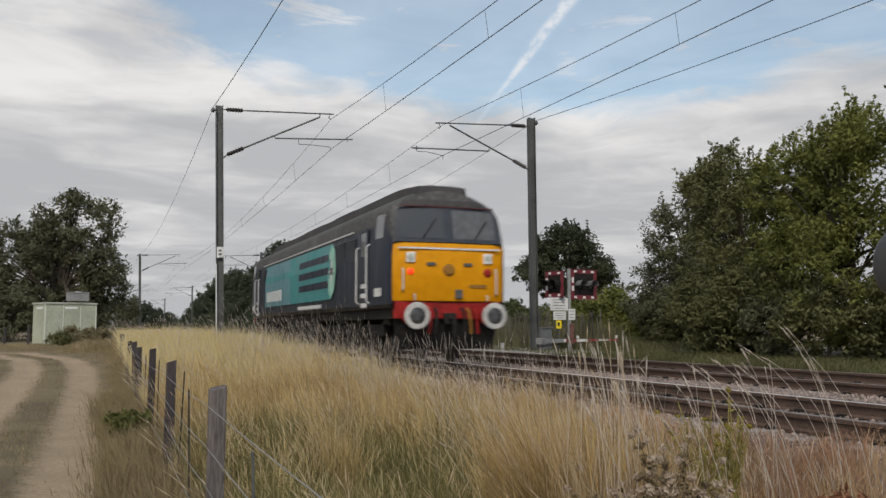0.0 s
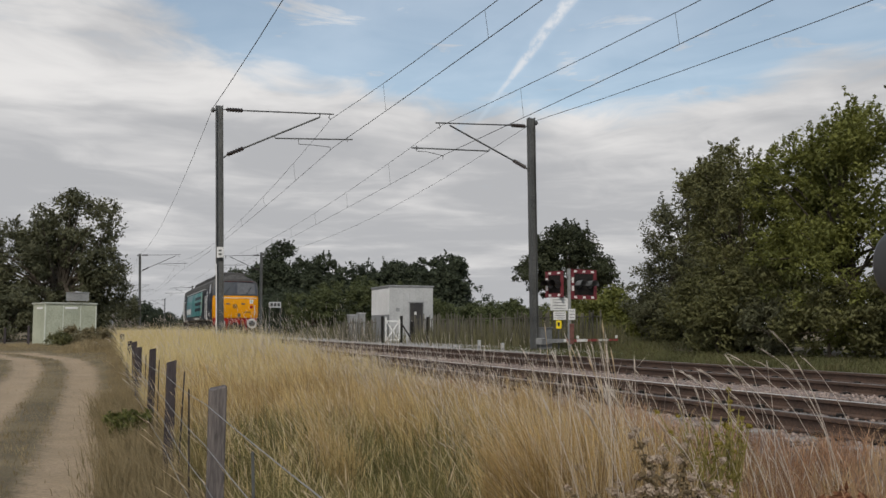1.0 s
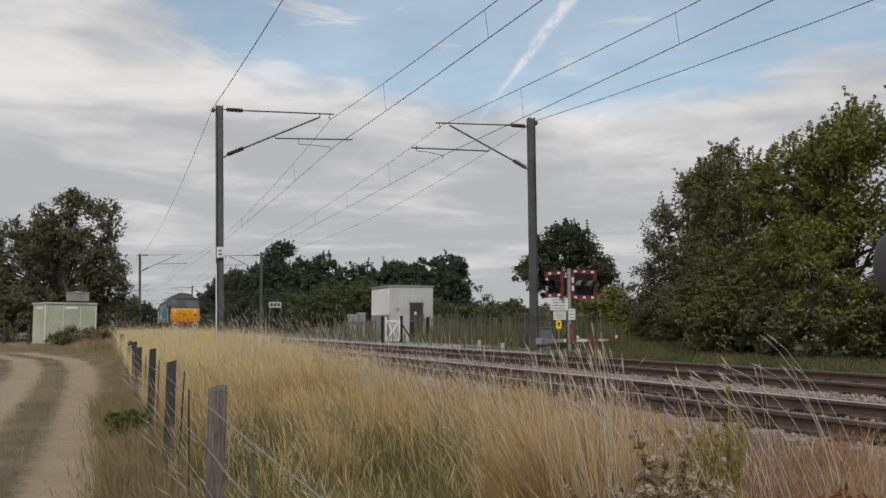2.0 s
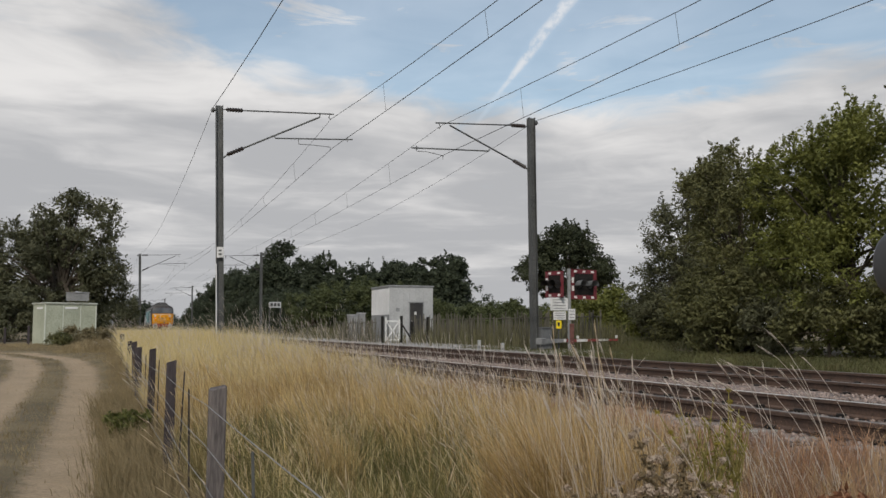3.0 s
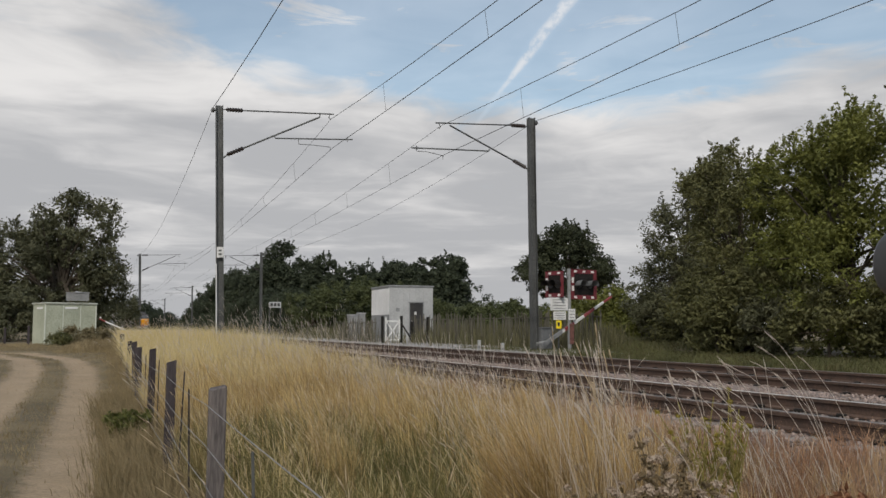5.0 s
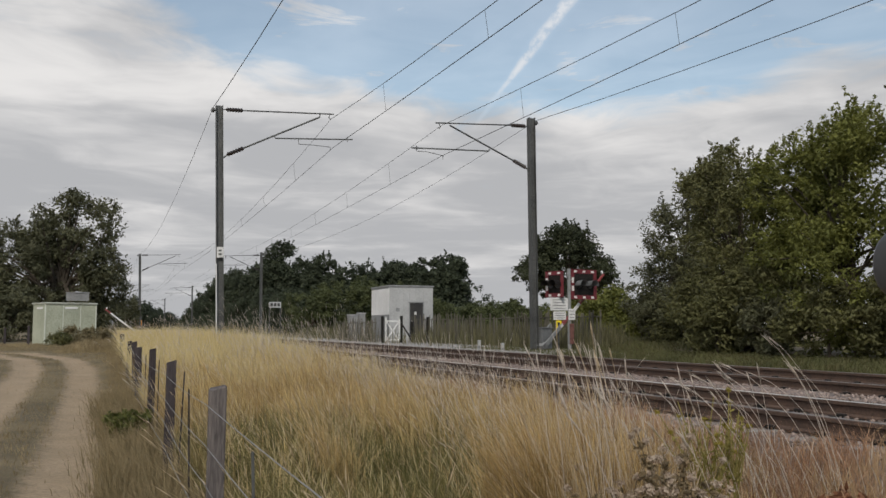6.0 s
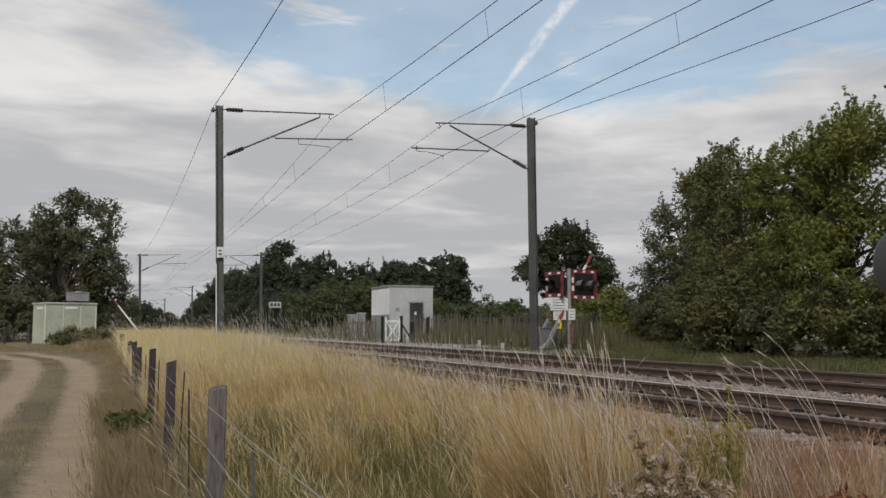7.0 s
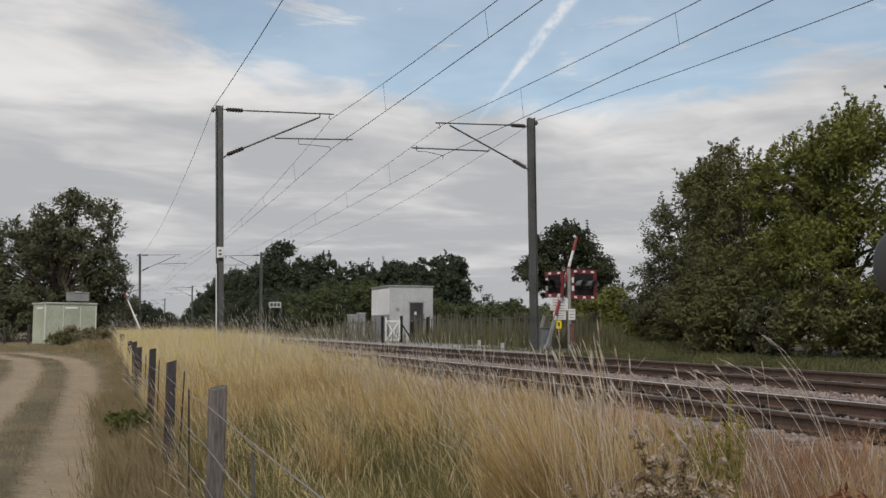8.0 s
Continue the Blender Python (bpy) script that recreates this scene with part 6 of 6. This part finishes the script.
    v[:, 2] += 0.16 * smooth01(4.7, 5.4, v[:, 0])
    tagged(link("shoulder_weeds", fast_mesh("shoulder_weeds", v, t, DOCK, a)), "low reddish brown weeds on the ballast shoulder", "weeds", kind="stuff")


WITHERED = leafy("withered_blade", (0.055, 0.036, 0.014), (0.20, 0.125, 0.05), 0.2)
PALE_STEM = leafy("pale_stem", (0.50, 0.43, 0.37), (0.76, 0.69, 0.62), 0.3)
GREEN_TURF = leafy("green_turf", (0.042, 0.048, 0.020), (0.15, 0.152, 0.062), 0.25, patch=(0.12, 0.10, 0.05))
WEED = leafy("rank_weed", (0.058, 0.060, 0.030), (0.19, 0.172, 0.092), 0.25)
DOCK = leafy("dry_dock", (0.12, 0.054, 0.030), (0.58, 0.36, 0.22), 0.25, patch=(0.50, 0.37, 0.22))
RUSTY_LEAF = leafy("rusty_dock_leaf", (0.12, 0.045, 0.022), (0.44, 0.22, 0.125), 0.25)
THISTLE = leafy("withered_thistle", (0.055, 0.042, 0.022), (0.36, 0.27, 0.16), 0.25)
FLUFF = leafy("thistle_down", (0.26, 0.18, 0.12), (0.66, 0.56, 0.46), 0.3)
RAGWORT = leafy("ragwort_flower", (0.17, 0.14, 0.022), (0.33, 0.265, 0.042), 0.2)
GREEN_STEM = leafy("green_stem", (0.16, 0.145, 0.04), (0.40, 0.34, 0.11), 0.3)
make_grass()


def weed_plant(name, label, x, y, height, seed, stems, spread, stem_mat, leaf_mat, head_mat, head_r, leaf_size, leaves):
    """A branching weed: stems, narrow leaves and heads."""
    rng = np.random.default_rng(seed)
    plant = thing(name, label, "plant", pose(x, y, float(ground_z(x, y)) - 0.02))
    tips, along = [], []
    for i in range(stems):
        s = Shape()
        a, k = rng.uniform(0, 6.28), rng.uniform(0.2, 1.0) * spread
        h = height * rng.uniform(0.65, 1.0)
        p0, p1 = Vector((0.03 * math.cos(a), 0.03 * math.sin(a), 0)), Vector((k * math.cos(a) * 0.4, k * math.sin(a) * 0.4, h * 0.55))
        s.tube(p0, p1, 0.006, 0.005, 5)
        along += [p0.lerp(p1, v) for v in rng.uniform(0.1, 1, 5)]
        for j in range(3):
            p2 = Vector((k * math.cos(a) + rng.normal() * 0.06, k * math.sin(a) + rng.normal() * 0.06, h * rng.uniform(0.8, 1.0)))
            s.tube(p1, p2, 0.004, 0.0025, 5)
            tips.append(p2)
            along += [p1.lerp(p2, v) for v in rng.uniform(0.1, 0.9, 4)]
        part("stem", s, stem_mat, plant)
    c = np.array(along)
    v, f = leaf_cloud(rng, c, np.full(len(c), leaf_size * 1.2), leaves, leaf_size, None)
    link("foliage", fast_mesh("foliage", v, f, leaf_mat), plant)
    if head_mat:
        for p in tips:
            if rng.random() < (0.4 if name == "ragwort" else 0.8):
                v, f = leaf_cloud(rng, np.array([p]), np.array([head_r]), 46, head_r * 0.5, None)
                link("flower_head", fast_mesh("flower_head", v, f, head_mat), plant)
    return plant


def make_weeds():
    for i, (x, y, h) in enumerate(((2.44, 3.62, 0.88), (2.60, 3.50, 0.86), (2.34, 3.80, 0.80), (2.60, 3.78, 0.92), (2.24, 3.62, 0.74), (2.34, 3.48, 0.78), (2.64, 3.85, 0.84), (2.48, 3.4, 0.78), (2.30, 3.55, 0.84), (2.14, 3.66, 0.70), (2.20, 3.42, 0.68))):
        weed_plant("thistle", "withered brown thistle with pale downy heads", x, y, h, 200 + i, 5, 0.22, THISTLE, THISTLE, FLUFF, 0.023, 0.019, 12)
    for i, (x, y, h) in enumerate(((3.0, 4.05, 1.08), (3.16, 4.05, 1.05), (3.1, 4.2, 1.02))):
        weed_plant("ragwort", "yellowish ragwort plant among the grass", x, y, h, 220 + i, 5, 0.16, GREEN_STEM, GREEN_STEM, RAGWORT, 0.016, 0.015, 3)
    for i, (x, y, h) in enumerate(((2.9, 2.95, 0.75), (3.1, 3.1, 0.72), (2.75, 2.6, 0.8), (3.3, 3.3, 0.7), (3.4, 2.95, 0.62), (2.55, 2.95, 0.7))):
        weed_plant("dock", "dry reddish dock plant beside the ballast", x, y, h, 240 + i, 6, 0.2, DOCK, RUSTY_LEAF, None, 0.02, 0.032, 12)
    for i, (x, y) in enumerate(((0.18, 12.4), (0.30, 12.1), (0.25, 12.8), (0.42, 12.2), (0.36, 12.9))):
        weed_plant("nettle", "low green nettle clump at the fence", x, y, 0.50, 260 + i, 6, 0.18, GREEN_STEM, LEAF_BRIGHT, None, 0.02, 0.042, 13)


make_weeds()


def make_umbel():
    """A dark withered umbel low in the grass."""
    rng = np.random.default_rng(91)
    x, y = 2.28, 4.55
    plant = thing("dried_umbel", "dark brown withered umbel on a thin stalk in the grass", "plant", pose(x, y, float(ground_z(x, y)) - 0.02))
    s = Shape()
    s.tube((0, 0, 0), (0.02, 0.01, 0.55), 0.004, 0.003, 6)
    part("stalk", s, BRUSH, plant)
    a = rng.uniform(0, 6.28, 60)
    r = 0.055 * np.sqrt(rng.random(60))
    c = np.stack([0.02 + r * np.cos(a), 0.01 + r * np.sin(a), 0.59 - r * 0.5], 1)
    for k in range(10):
        s = Shape()
        s.tube((0.02, 0.01, 0.55), tuple(c[k]), 0.0018, 0.0014, 5)
        part("spoke", s, BRUSH, plant)
    v, f = leaf_cloud(rng, c, np.full(60, 0.011), 26, 0.006, None)
    link("seed_cluster", fast_mesh("seed_cluster", v, f, BRUSH), plant)


make_umbel()


def make_swaying_stems():
    """Single tall stems near the ballast that rock in the wind."""
    rng = random.Random(5)
    out = []
    for i in range(74):
        y = rng.uniform(3.5, 5.2)
        # a close bunch, a loose row, and a few long arching ones
        q, h = ((rng.uniform(0.52, 0.63), rng.uniform(1.14, 1.44)) if i < 30 else
                (rng.uniform(0.60, 0.85), rng.uniform(0.92, 1.14)) if i < 60 else (rng.uniform(0.84, 1.02), rng.uniform(1.14, 1.40)))
        x = q * y
        stem = thing("wild_oat", "single tall pale wild oat plant with a feathery head", "plant", pose(x, y, float(ground_z(x, y)) - 0.02), "swaying grass plants")
        bend, a = rng.uniform(0.05, 0.26) if i < 30 else rng.uniform(0.12, 0.34) if i < 60 else rng.uniform(0.35, 0.6), rng.uniform(2.6, 3.9)
        pts = []
        bend *= 1.25
        for k in range(9):
            t = k / 8
            pts.append(Vector((math.cos(a) * bend * t * t, math.sin(a) * bend * t * t * 0.5, h * (t - 0.22 * bend * t ** 4))))
        s = Shape()
        s.path(pts, 0.0016, 5)
        part("stalk", s, SEED if i < 12 else PALE_STEM, stem)
        nrng = np.random.default_rng(300 + i)
        tip, way = np.array([pts[-1]]), np.array([(pts[-1] - pts[-3]).normalized()])
        v, f = heads(nrng, np.repeat(tip, 3, 0) + nrng.normal(size=(3, 3)) * 0.003, np.repeat(way, 3, 0), nrng.uniform(0.12, 0.2, 3), nrng.uniform(0.0013, 0.0021, 3))
        link("seed_head", fast_mesh("seed_head", v, f, SEED if i < 12 else PALE_STEM), stem)
        out.append((stem, x, y, rng.uniform(0, 6.28), rng.uniform(0.7, 1.1), rng.uniform(2.0, 4.5)))
    return out


stems = make_swaying_stems()


def make_swaying_tussocks():
    """Loose tussocks of tall grass that rock in the wind."""
    rng = np.random.default_rng(77)
    shapes = []
    for i in range(5):
        n = 60
        v, t, a, tip, o = blades(rng, rng.normal(0, 0.05, n), rng.normal(0, 0.05, n), rng.uniform(0.6, 1.0, n), 0.0026, 0.16, spread=1.2)
        v[:, 2] -= float(ground_z(0, 0))
        shapes.append(fast_mesh("blade_tuft", v, t, RUSSET if i % 2 else STRAW, a, np.full(len(v), 0.35 + 0.12 * i)))
    out = []
    for i in range(40):
        x, y = float(rng.uniform(1.6, 4.4)), float(rng.uniform(6.5, 11.0))
        tuft = thing("grass_tussock", "tussock of tall dry grass rocking in the wind", "grass", pose(x, y, float(ground_z(x, y)) - 0.02), "swaying tussocks")
        link("blade_tuft", shapes[i % 5], tuft, at=pose(0, 0, 0, 0, 0, float(rng.uniform(-40, 40))))
        out.append((tuft, x, y, float(rng.uniform(0, 6.28)), float(rng.uniform(0.8, 1.2)), float(rng.uniform(2.0, 4.0))))
    return out


stems += make_swaying_tussocks()

make_paling(15.9, 47.2, 17.4, 29.6, 0.13, 1.3)
make_paling(13.9, 56.0, 13.5, 46.2, 0.16, 1.15)


# ---------------------------------------------------------------- motion
def motions():
    start, speed = 18.05, 33.65
    walk(loco, [(0.5 * i, pose(NEAR, start + speed * 0.5 * i, 0)) for i in range(17)])
    lift = [(0, 0), (3.5, 0), (3.7, 2.4), (4.0, 7.5), (4.3, 13.1), (4.7, 19.2), (5.3, 27.4), (5.8, 34), (6.5, 43.5), (7.0, 51), (7.5, 58.6), (8.0, 65.8)]
    for arm in (arm_right, arm_left):
        walk(arm, [(t, pose(0, 0, 0.35, a, 0, 0)) for t, a in lift])
    for stem, x, y, phase, rate, swing in stems:
        z = float(ground_z(x, y)) - 0.02
        rows = []
        for i in range(17):
            t = i * 0.5
            k = math.sin(phase + rate * t * 3.1) + 0.5 * math.sin(phase * 2 + t * 4.3 * rate)
            gust = -7.0 * math.exp(-t * 1.3)
            rows.append((t, pose(x, y, z, 0.4 * swing * k, -swing * k * 0.8 - gust, 0)))
        walk(stem, rows)


motions()
